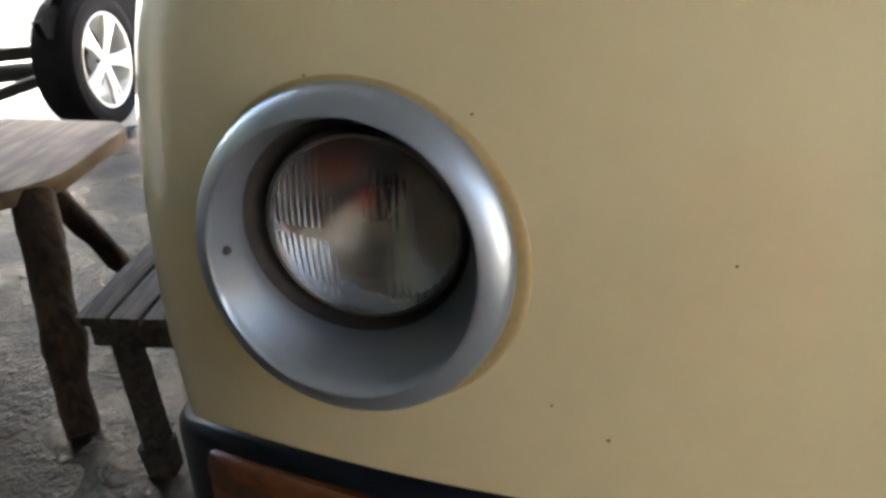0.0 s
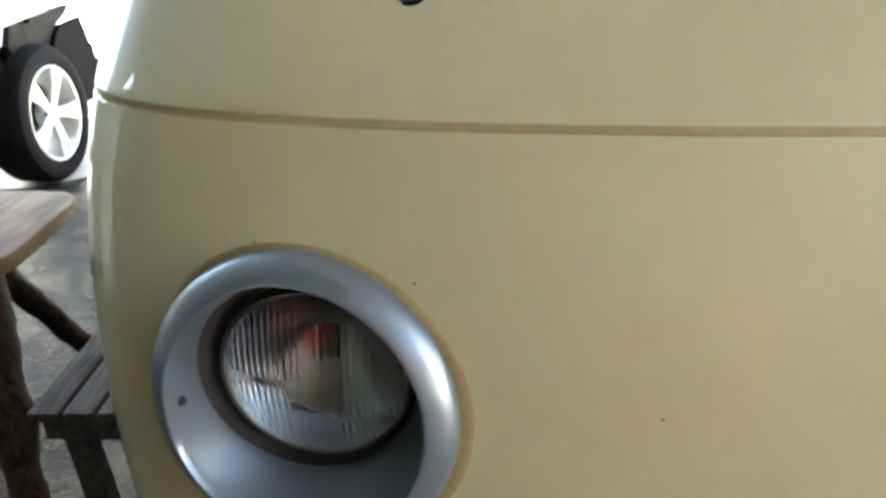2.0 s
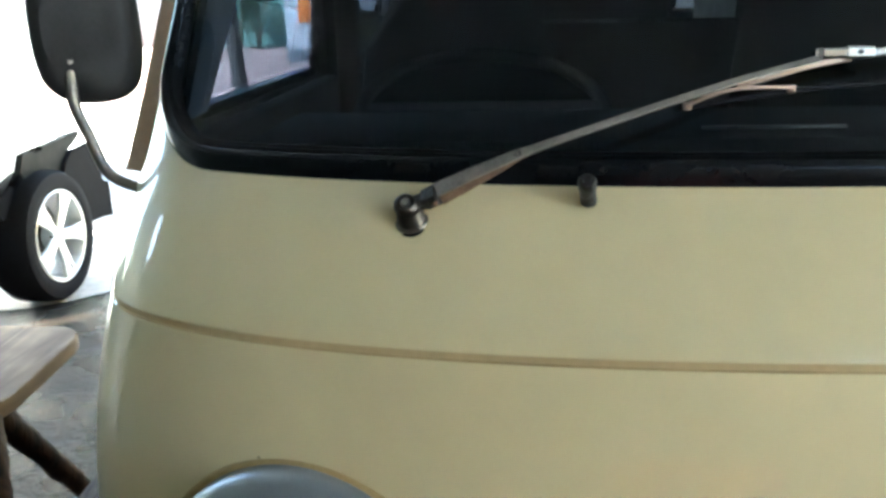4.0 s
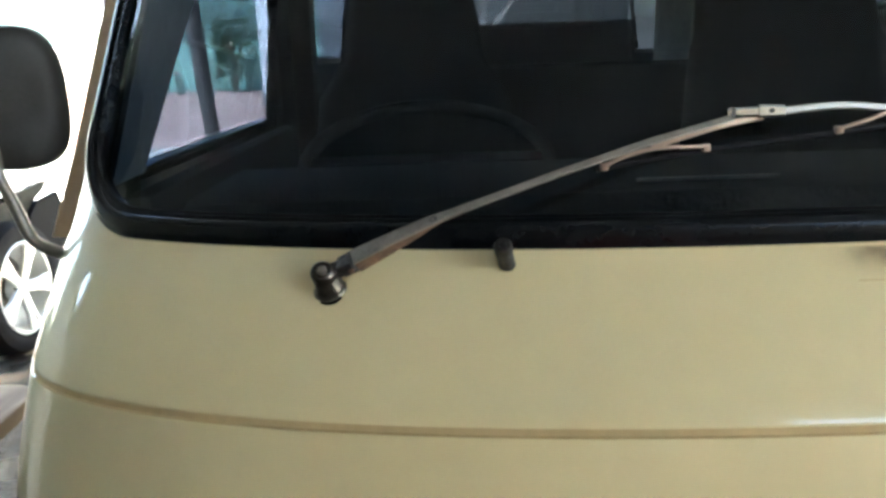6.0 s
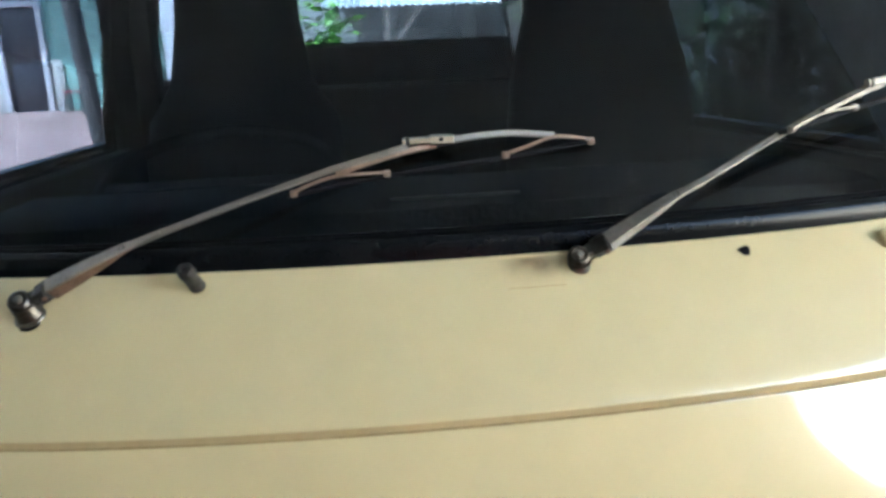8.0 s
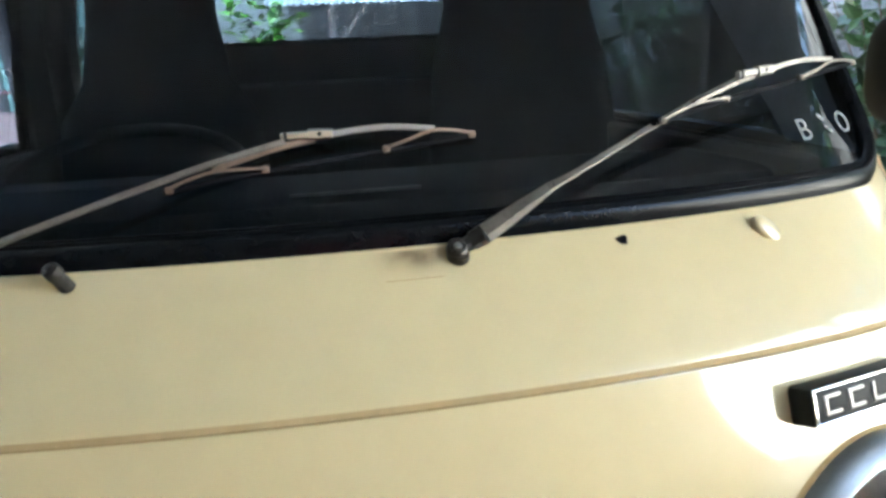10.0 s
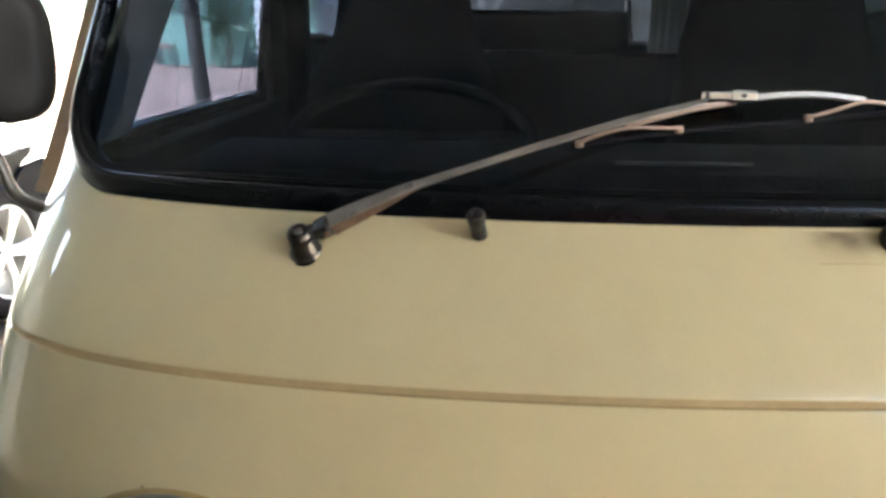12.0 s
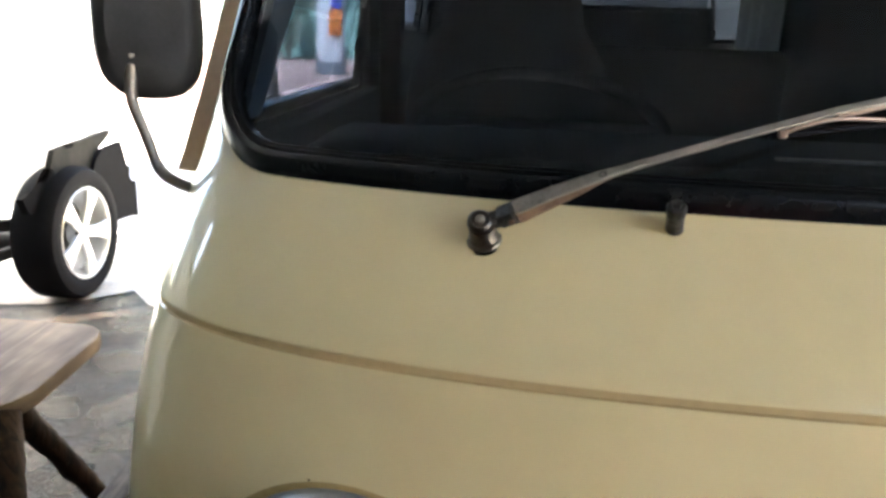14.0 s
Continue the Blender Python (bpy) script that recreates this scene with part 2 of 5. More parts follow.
M_LEAFD = material("dark_green_leaves", (0.03, 0.075, 0.02), 0.5, vary=0.4, scale=6)
M_BARK = material("brown_bark", (0.10, 0.07, 0.045), 0.9, vary=0.3, scale=12, bump=0.5, bump_scale=40)
M_ORANGE = material("orange_banner", (0.80, 0.22, 0.03), 0.6, vary=0.06, scale=6)
M_BLUE = material("blue_banner", (0.06, 0.12, 0.55), 0.6, vary=0.06, scale=6)
M_RED = material("red_plastic", (0.45, 0.03, 0.03), 0.4, vary=0.1, scale=6)
M_REDDRUM = material("red_drum_plastic", (0.50, 0.035, 0.022), 0.4, vary=0.12, scale=5, bump=0.05, bump_scale=60)
M_CURTAIN = material("beige_curtain", (0.50, 0.47, 0.38), 0.9, vary=0.12, scale=8)
M_STICKER = material("faded_white_sticker", (0.22, 0.225, 0.22), 0.5, vary=0.1, scale=40)
M_GAP = material("dark_brown_gap", (0.035, 0.024, 0.014), 0.8, vary=0.3, scale=30)
# brown for the crease's painted shade, and for the scratch
M_SHADE_SCRATCH = material("brown_crease_shade_and_scratch", (0.43, 0.315, 0.155), 0.9, vary=0.08, scale=9, spec=0.15)
# cement lightened so that ground in the sun whites out
M_YARD = material("sun_paled_cement", (0.46, 0.42, 0.37), 0.8, vary=0.2, scale=2.0, bump=0.4, bump_scale=30, fine=18)
M_BEZELSHADE = material("dark_brown_bezel_shade", (0.37, 0.265, 0.12), 0.9, vary=0.12, scale=14, spec=0.15)
M_CHIP = material("rust_chip", (0.20, 0.14, 0.07), 0.8, vary=0.3, scale=80)
M_PLANK = wood_material("pale_worn_plank", (0.25, 0.175, 0.108), (0.125, 0.085, 0.052), 0.85, 3.2, "Y")
M_LOG = wood_material("brown_rough_log", (0.050, 0.027, 0.014), (0.010, 0.006, 0.004), 0.7, 6, "Z", 0.6)
M_LOG.node_tree.nodes["Principled BSDF"].inputs["Specular IOR Level"].default_value = 0.15
M_GREYWOOD = wood_material("grey_weathered_slat", (0.092, 0.073, 0.055), (0.026, 0.019, 0.014), 0.85, 7, "Y", 0.5)
# lighter copy of the bench wood; light from above put into its colour
M_SLAT = wood_material("grey_toplit_slat", (0.115, 0.094, 0.073), (0.036, 0.027, 0.020), 0.88, 7, "Y", 0.4)
M_SLAT.node_tree.nodes["Principled BSDF"].inputs["Specular IOR Level"].default_value = 0.25
M_POST = wood_material("grey_brown_post", (0.13, 0.11, 0.10), (0.06, 0.052, 0.046), 0.8, 3, "Z", 0.5)
M_PALEPOST = material("pale_pinkish_timber", (0.52, 0.44, 0.42), 0.8, vary=0.12, scale=8)
M_PLATE = material("matt_black_plate", (0.006, 0.006, 0.007), 0.55, vary=0.2, scale=25, spec=0.2)
M_PAVER = paver_material("pink_pavers", (0.50, 0.30, 0.25), (0.42, 0.25, 0.21), (0.33, 0.27, 0.23), 0.45)
M_SCREEN = glass_material("tinted_windscreen", (0.25, 0.30, 0.345))
M_SIDEGLASS = glass_material("tinted_side_glass", (0.12, 0.138, 0.185))
M_REARGLASS = glass_material("rear_window_glass", (0.21, 0.245, 0.285))
M_CLEARGLASS = glass_material("lightly_tinted_glass", (0.55, 0.58, 0.62))
M_DARKGLASS = glass_material("dark_film_glass", (0.035, 0.042, 0.052))
M_LENSGLASS = material("headlight_glass", (0.80, 0.81, 0.78), 0.06, vary=0.04, scale=6)
M_LENSGLASS.node_tree.nodes["Principled BSDF"].inputs["Transmission Weight"].default_value = 1.0
M_LENSGLASS.node_tree.nodes["Principled BSDF"].inputs["IOR"].default_value = 1.35


def stain_material(name, color, strength):
    """A faint soft-edged stain that lets the paint under it show."""
    m = material(name, color, 0.6, vary=0.2, scale=40)
    nt = m.node_tree
    out, b = nt.nodes["Material Output"], nt.nodes["Principled BSDF"]
    co, mp, gr, no, mu, see, mx = (nt.nodes.new("ShaderNode" + k) for k in ("TexCoord", "Mapping", "TexGradient", "TexNoise", "Math", "BsdfTransparent", "MixShader"))
    mp.inputs["Location"].default_value, mp.inputs["Scale"].default_value = (-1, 0, -1), (2, 0, 2)
    gr.gradient_type = "QUADRATIC_SPHERE"
    no.inputs["Scale"].default_value, no.inputs["Detail"].default_value = 55, 5
    mu.operation = "MULTIPLY"
    nt.links.new(co.outputs["Generated"], mp.inputs[0])
    nt.links.new(mp.outputs[0], gr.inputs[0])
    nt.links.new(co.outputs["Object"], no.inputs["Vector"])
    nt.links.new(gr.outputs["Fac"], mu.inputs[0])
    nt.links.new(no.outputs[0], mu.inputs[1])
    lift = nt.nodes.new("ShaderNodeMath")
    lift.operation, lift.use_clamp = "MULTIPLY", True
    lift.inputs[1].default_value = strength * 2
    nt.links.new(mu.outputs[0], lift.inputs[0])
    nt.links.new(lift.outputs[0], mx.inputs[0])
    nt.links.new(see.outputs[0], mx.inputs[1])
    nt.links.new(b.outputs[0], mx.inputs[2])
    nt.links.new(mx.outputs[0], out.inputs[0])
    return m


M_STAIN = stain_material("brown_rubbed_stain", (0.26, 0.16, 0.075), 0.75)


# ---- mesh helpers ----
def mesh_object(name, bm, mat, parent=None, smooth=True, extra=()):
    bmesh.ops.recalc_face_normals(bm, faces=bm.faces)
    me = bpy.data.meshes.new(name)
    bm.to_mesh(me)
    bm.free()
    for m in (mat, *extra):
        me.materials.append(m)
    if smooth:
        me.shade_smooth()
        me.set_sharp_from_angle(angle=radians(38))
    ob = new(name, me)
    ob.parent = parent
    return ob


def part(name, bm, mat, parent, label="", smooth=True, extra=()):
    return tagged(mesh_object(name, bm, mat, parent, smooth, extra), label)


def thing(name, label, category, group="", kind="", at=(0, 0, 0)):
    ob = new(name)
    ob.location = at
    return tagged(ob, label, category, group, kind)


def box(bm, lo, hi, bevel=0.0, m=None):
    """An axis-aligned block, its edges bevelled, turned by m."""
    made = bmesh.ops.create_cube(bm, size=1)["verts"]
    lo, hi = Vector(lo), Vector(hi)
    for v in made:
        v.co = Vector([(lo[i] + hi[i]) / 2 + v.co[i] * (hi[i] - lo[i]) for i in range(3)])
    if bevel:
        edges = list({e for v in made for e in v.link_edges})
        made = bmesh.ops.bevel(bm, geom=edges, offset=bevel, segments=2, affect="EDGES", profile=0.5)["verts"]
    if m is not None:
        bmesh.ops.transform(bm, matrix=m, verts=list({v for v in made}))
    return bm


def block(lo, hi, bevel=0.0, m=None):
    return box(bmesh.new(), lo, hi, bevel, m)


def loft(bm, rings, closed=True, cap=(False, False)):
    """Skin rings of points, one to the next."""
    vs = [[bm.verts.new(p) for p in ring] for ring in rings]
    n = len(vs[0])
    for a, b in zip(vs, vs[1:]):
        for i in range(n if closed else n - 1):
            j = (i + 1) % n
            bm.faces.new((a[i], a[j], b[j], b[i]))
    if cap[0]:
        bm.faces.new(vs[0][::-1])
    if cap[1]:
        bm.faces.new(vs[-1])
    return bm


def frame_axes(axis, hint=(0, 0, 1)):
    a = Vector(axis).normalized()
    h = Vector(hint)
    if abs(a.dot(h.normalized())) > 0.97:
        h = Vector((0, 1, 0))
    e1 = a.cross(h).normalized()
    return a, e1, e1.cross(a).normalized()


def ring(c, axis, r, n=24, hint=(0, 0, 1)):
    a, e1, e2 = frame_axes(axis, hint)
    return [Vector(c) + r * (math.cos(2 * math.pi * i / n) * e1 + math.sin(2 * math.pi * i / n) * e2) for i in range(n)]


def revolve(bm, c, axis, profile, n=32, cap=(False, False)):
    """Rings along an axis from (distance along it, radius)."""
    a = Vector(axis).normalized()
    return loft(bm, [ring(Vector(c) + d * a, a, max(r, 1e-4), n) for d, r in profile], True, cap)


def tube(bm, pts, radii, n=10, flat=1.0, hint=(0, 0, 1), cap=True):
    """A tube through points; flat squeezes it across."""
    pts = [Vector(p) for p in pts]
    if not isinstance(radii, (list, tuple)):
        radii = [radii] * len(pts)
    rings = []
    for i, p in enumerate(pts):
        d = (pts[min(i + 1, len(pts) - 1)] - pts[max(i - 1, 0)]).normalized()
        a, e1, e2 = frame_axes(d, hint)
        rings.append([p + radii[i] * (math.cos(2 * math.pi * k / n) * e1 + flat * math.sin(2 * math.pi * k / n) * e2) for k in range(n)])
    return loft(bm, rings, True, (cap, cap))


def bar(bm, a, b, wide, thick, up, wide2=None, thick2=None, bevel=0.15):
    """A flat bar from a to b with chamfered edges; up is its thin direction."""
    a, b, up = Vector(a), Vector(b), Vector(up)
    d = (b - a).normalized()
    side = d.cross(up).normalized()
    n = side.cross(d).normalized()
    rings = []
    for p, w, t in ((a, wide, thick), (b, wide2 or wide, thick2 or thick)):
        c = bevel * min(w, t)
        rings.append([p + side * x + n * y for x, y in ((-w / 2 + c, -t / 2), (w / 2 - c, -t / 2), (w / 2, -t / 2 + c), (w / 2, t / 2 - c), (w / 2 - c, t / 2), (-w / 2 + c, t / 2), (-w / 2, t / 2 - c), (-w / 2, -t / 2 + c))])
    return loft(bm, rings, True, (True, True))


def ribbon(bm, pts, wide0, thick, up, taper=1.0):
    """One flat bar bent along points, narrowing towards its end."""
    pts, rings_ = [Vector(p) for p in pts], []
    for i, p in enumerate(pts):
        wide = wide0 * (1 + (taper - 1) * i / (len(pts) - 1))
        d = (pts[min(i + 1, len(pts) - 1)] - pts[max(i - 1, 0)]).normalized()
        s_ = d.cross(Vector(up)).normalized()
        n_ = s_.cross(d)
        c = 0.2 * min(wide, thick)
        rings_.append([p + s_ * x + n_ * y for x, y in ((-wide / 2 + c, -thick / 2), (wide / 2 - c, -thick / 2), (wide / 2, -thick / 2 + c), (wide / 2, thick / 2 - c), (wide / 2 - c, thick / 2), (-wide / 2 + c, thick / 2), (-wide / 2, thick / 2 - c), (-wide / 2, -thick / 2 + c))])
    return loft(bm, rings_, True, (True, True))


def smooth_path(pts, steps=8):
    """Catmull-Rom points through pts."""
    p = [Vector(q) for q in pts]
    p = [2 * p[0] - p[1]] + p + [2 * p[-1] - p[-2]]
    out = []
    for i in range(1, len(p) - 2):
        for k in range(steps):
            t = k / steps
            out.append(0.5 * (2 * p[i] + (p[i + 1] - p[i - 1]) * t + (2 * p[i - 1] - 5 * p[i] + 4 * p[i + 1] - p[i + 2]) * t * t + (3 * p[i] - p[i - 1] - 3 * p[i + 1] + p[i + 2]) * t**3))
    return out + [p[-2]]


def hermite(knots, z):
    """A smooth curve through (z, value) knots."""
    zs, vs = [k[0] for k in knots], [k[1] for k in knots]
    if z <= zs[0]:
        return vs[0]
    if z >= zs[-1]:
        return vs[-1]
    i = max(k for k in range(len(zs) - 1) if zs[k] <= z)

    def slope(k):
        if k in (0, len(zs) - 1):
            j = min(max(k, 1), len(zs) - 1)
            return (vs[j] - vs[j - 1]) / (zs[j] - zs[j - 1])
        return (vs[k + 1] - vs[k - 1]) / (zs[k + 1] - zs[k - 1])
    h = zs[i + 1] - zs[i]
    t = (z - zs[i]) / h
    return (2 * t**3 - 3 * t * t + 1) * vs[i] + (t**3 - 2 * t * t + t) * h * slope(i) + (3 * t * t - 2 * t**3) * vs[i + 1] + (t**3 - t * t) * h * slope(i + 1)


def wobble(bm, amount, scale):
    for v in bm.verts:
        v.co += amount * noise.noise_vector(v.co * scale)
    return bm


# ---- ground, carport and yard ----
def ground_z(y):
    """The yard rises gently behind the carport."""
    return 0.067 * min(max(y - 3.9, 0.0), 12.1)


def sheet(name, xs, ys, lift, mat, label, category):
    bm = bmesh.new()
    loft(bm, [[(x, y, ground_z(y) + lift) for x in xs] for y in ys], closed=False)
    return tagged(mesh_object(name, bm, mat), label, category, kind="structure")


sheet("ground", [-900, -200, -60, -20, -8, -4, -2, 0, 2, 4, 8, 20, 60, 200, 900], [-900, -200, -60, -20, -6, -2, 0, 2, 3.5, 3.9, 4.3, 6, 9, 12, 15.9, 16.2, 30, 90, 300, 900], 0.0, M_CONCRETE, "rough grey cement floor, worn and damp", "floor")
sheet("courtyard", [-14, -7, 0, 4], [9.3, 11, 13, 15.9], 0.004, M_PAVER, "pinkish brick pavers of a sunny courtyard", "pavement")
# yard sheet: part of the sun's brightness sits in its pale colour
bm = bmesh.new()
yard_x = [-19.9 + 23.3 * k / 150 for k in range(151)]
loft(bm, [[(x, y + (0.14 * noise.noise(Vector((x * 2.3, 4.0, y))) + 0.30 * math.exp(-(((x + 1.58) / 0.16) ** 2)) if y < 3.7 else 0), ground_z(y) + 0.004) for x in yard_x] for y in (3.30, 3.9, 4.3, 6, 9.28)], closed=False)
tagged(mesh_object("yard", bm, M_YARD), "cement yard with full sun put into its pale colour", "pavement", kind="structure")
bm = bmesh.new()


def roof_z(y):
    return 2.75 + 0.436 * max(-y, 0.0)


# roof out of view; its edges are set to shape sun patches and reflections
for corners in (((-1.2, 5.2), (4.4, 5.2), (4.4, 0.0), (-1.2, 0.0)), ((-1.2, 0.0), (4.4, 0.0), (4.4, -2.8), (-1.2, -2.8)), ((-1.2, -2.8), (2.2, -2.8), (3.0, -3.9), (-1.2, -3.9)), ((-2.9, 2.12), (-1.2, 2.12), (-1.2, 0.0), (-2.9, 0.0)), ((-2.9, 0.0), (-1.2, 0.0), (-1.2, -3.9), (-2.9, -3.9))):
    loft(bm, [[(x, y, roof_z(y) + dz) for x, y in corners] for dz in (0, 0.08)], True, (True, True))
tagged(mesh_object("ceiling", bm, M_ROOF, smooth=False), "dark underside of a carport roof", "ceiling", kind="structure")
for px, py in ((4.3, -0.4), (3.4, 5.05)):
    bm = bmesh.new()
    box(bm, (px - 0.06, py - 0.06, ground_z(py) - 0.05), (px + 0.06, py + 0.06, roof_z(py) + 0.01), 0.008)
    tagged(mesh_object("post", bm, M_POST), "plain wooden post holding the carport roof", "post", "carport posts", "structure")
# unseen wall added behind the camera to block sky from the paint's reflection
tagged(mesh_object("wall_south", block((-2.72, -3.9, 0), (0.1, -3.72, 4.38)), M_WALLDIM, smooth=False), "unseen dimmed wall added to darken the van's reflections", "wall", kind="structure")
# unseen warm wall added for reflections; stepped, sloped top shapes the bright patch
bm = bmesh.new()
box(bm, (0.1, -3.9, 0), (1.55, -3.72, 4.38))
box(bm, (1.55, -3.9, 0), (3.7, -3.72, 4.2))
box(bm, (3.7, -3.9, 0), (4.85, -3.72, 2.6))
loft(bm, [[(x, y, z) for x, z in ((4.85, 0), (4.85, 1.42), (5.1, 0.94), (5.42, 0.58), (5.77, 0.25), (5.98, 0))] for y in (-3.9, -3.72)], True, (True, True))
tagged(mesh_object("wall_south_low", bm, M_WALL, smooth=False), "unseen terracotta wall added to shape sun and reflections", "wall", kind="structure")
# unseen pale wall added as the bright reflection on the front's right side
tagged(mesh_object("wall_east", block((7.2, -12, 0), (7.4, 0.5, 3.2)), M_PALEWALL, smooth=False), "unseen pale wall added for its reflection", "wall", kind="structure")
# pale sheet painting sunlit ground; its slanted edge is the shade boundary
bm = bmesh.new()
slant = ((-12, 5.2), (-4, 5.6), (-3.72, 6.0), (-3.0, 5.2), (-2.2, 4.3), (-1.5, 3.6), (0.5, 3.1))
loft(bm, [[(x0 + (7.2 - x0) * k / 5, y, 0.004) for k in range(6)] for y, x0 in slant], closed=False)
tagged(mesh_object("pavement", bm, M_YARD), "cement painted pale as a sunlit patch by the wall", "pavement", kind="structure")
# unseen wall added to control corner reflections; its slit makes a bright streak
bm = bmesh.new()
for outline_ in (((1.36, 0), (1.36, 2.75), (0, 2.75), (-3.72, 4.37), (-3.72, 0)), ((2.12, 0), (2.12, 2.75), (1.49, 2.75), (1.49, 0))):
    loft(bm, [[(x, y, z) for y, z in outline_] for x in (-2.9, -2.72)], True, (True, True))
box(bm, (-2.9, 2.12, 0), (-2.72, 3.2, 1.2))
box(bm, (-2.9, 1.36, 0), (-2.72, 1.49, 1.92))
box(bm, (-2.9, 1.36, 2.3), (-2.72, 1.49, 2.75))
tagged(mesh_object("wall_side", bm, M_SIDEWALL, smooth=False), "unseen grey side wall added to shape corner reflections", "wall", kind="structure")
# pale strip added so the body corner mirrors a soft light band
tagged(mesh_object("reflection_strip", block((-2.717, 1.10, 0), (-2.68, 1.72, 1.75), 0.004), M_PALEWALL, smooth=False), "pale strip added to be mirrored in the van's corner", "wall", kind="structure")
# unseen far wall added to be mirrored in the left body corner
tagged(mesh_object("wall_west", block((-20.2, -6, 0), (-20.0, 9.2, 2.4)), M_PALEWALL, smooth=False), "unseen pale wall added for its reflection", "wall", kind="structure")

# green house across the courtyard
HZ = ground_z(16)
bm = bmesh.new()
DX0, DX1, DZ = -6.55, -5.62, HZ + 2.15
box(bm, (-15, 16.0, HZ - 0.2), (DX0, 16.2, HZ + 3.4))
box(bm, (DX1, 16.0, HZ - 0.2), (0.4, 16.2, HZ + 3.4))
box(bm, (DX0, 16.0, DZ), (DX1, 16.2, HZ + 3.4))
house = tagged(mesh_object("wall_north", bm, M_GREEN, smooth=False), "pale green plastered house wall", "wall", kind="structure")
for x0, x1 in ((-15, DX0 - 0.01), (DX1 + 0.01, -5.40)):
    tagged(mesh_object("trim", block((x0, 15.96, HZ), (x1, 16.0, HZ + 1.0), 0.006), M_WAINSCOT), "cream tile wainscot at the foot of the house wall", "wall tile", kind="structure")
door = thing("door_1", "closed dark door in a white frame", "door", kind="structure", at=(-6.1, 16, HZ))
fb = bmesh.new()
for lo, hi in (((-0.46, -0.09, 0), (-0.36, 0.1, 2.12)), ((0.36, -0.09, 0), (0.46, 0.1, 2.12)), ((-0.36, -0.09, 2.02), (0.36, 0.1, 2.12))):
    box(fb, lo, hi, 0.006)
part("door_frame", fb, M_WHITE, door, "white painted frame")
lb = block((-0.36, 0.0, 0.02), (0.36, 0.05, 2.02), 0.004)
leaf_part = part("door_leaf", lb, M_DOOR, door)
for z0, z1 in ((0.18, 0.9), (1.0, 1.9)):
    part("panel", block((-0.26, -0.012, z0), (0.26, 0.002, z1), 0.006), M_DOOR, door)
hb = bmesh.new()
tube(hb, [(0.29, 0.0, 1.0), (0.29, -0.05, 1.0), (0.22, -0.05, 1.0)], 0.01)
part("door_handle", hb, M_CHROME, door, "metal lever handle")
tagged(mesh_object("roof_edge", block((-15, 14.9, HZ + 3.4), (0.6, 16.4, HZ + 3.55)), M_ROOF, smooth=False), "dark roof edge of the green house", "roof", kind="structure")


def yard_post(x, y, r, top, lean, mat, label):
    ob = thing("post", label, "post", at=(x, y, ground_z(y)))
    b = bmesh.new()
    tube(b, [(0, 0, -0.05), (lean * 0.3, 0, top * 0.3), (lean * 0.6, 0, top * 0.6), (lean, 0, top)], r, 12)
    wobble(b, 0.012, 3)
    part("shaft", b, mat, ob)
    return ob


yard_post(-1.365, 5.7, 0.06, 3.0, -0.20, M_POST, "grey-brown wooden post standing in the yard")


def banner_post(x, y, wide, bands, label):
    """A white pillar with coloured cloth bands tied to it."""
    z0 = ground_z(y)
    ob = thing("banner_pillar", label, "pillar", at=(x, y, z0))
    part("pillar", block((-wide / 2, -0.12, -0.05), (wide / 2, 0.12, 3.3), 0.015), M_WHITE, ob)
    part("plinth", block((-wide / 2 - 0.02, -0.14, -0.05), (wide / 2 + 0.02, 0.14, 0.22), 0.012), M_FENCE, ob, "grey plinth")
    for za, zb, xa, xb, mat, name in bands:
        part(name, block((xa, -0.135, za - z0), (xb, -0.123, zb - z0), 0.003), mat, ob)
    return ob


banner_post(-2.47, 13.2, 0.44, ((1.28, 1.70, 0.0, 0.215, M_ORANGE, "orange_band"), (1.705, 3.4, 0.03, 0.215, M_BLUE, "blue_band")), "white pillar with a blue and orange banner")

# red stool and pots by the house wall
pz = ground_z(15.3)
stool = thing("plastic_stool", "red topped stool with dark legs by the green wall", "stool", at=(-5.0, 15.3, pz))
part("seat", block((-0.16, -0.16, 0.40), (0.16, 0.16, 0.44), 0.012), M_RED, stool)
for sx in (-1, 1):
    for sy in (-1, 1):
        b = bmesh.new()
        bar(b, (sx * 0.13, sy * 0.13, 0.40), (sx * 0.16, sy * 0.16, 0.0), 0.045, 0.03, (0, 1, 0))
        part("leg", b, M_DOOR, stool)


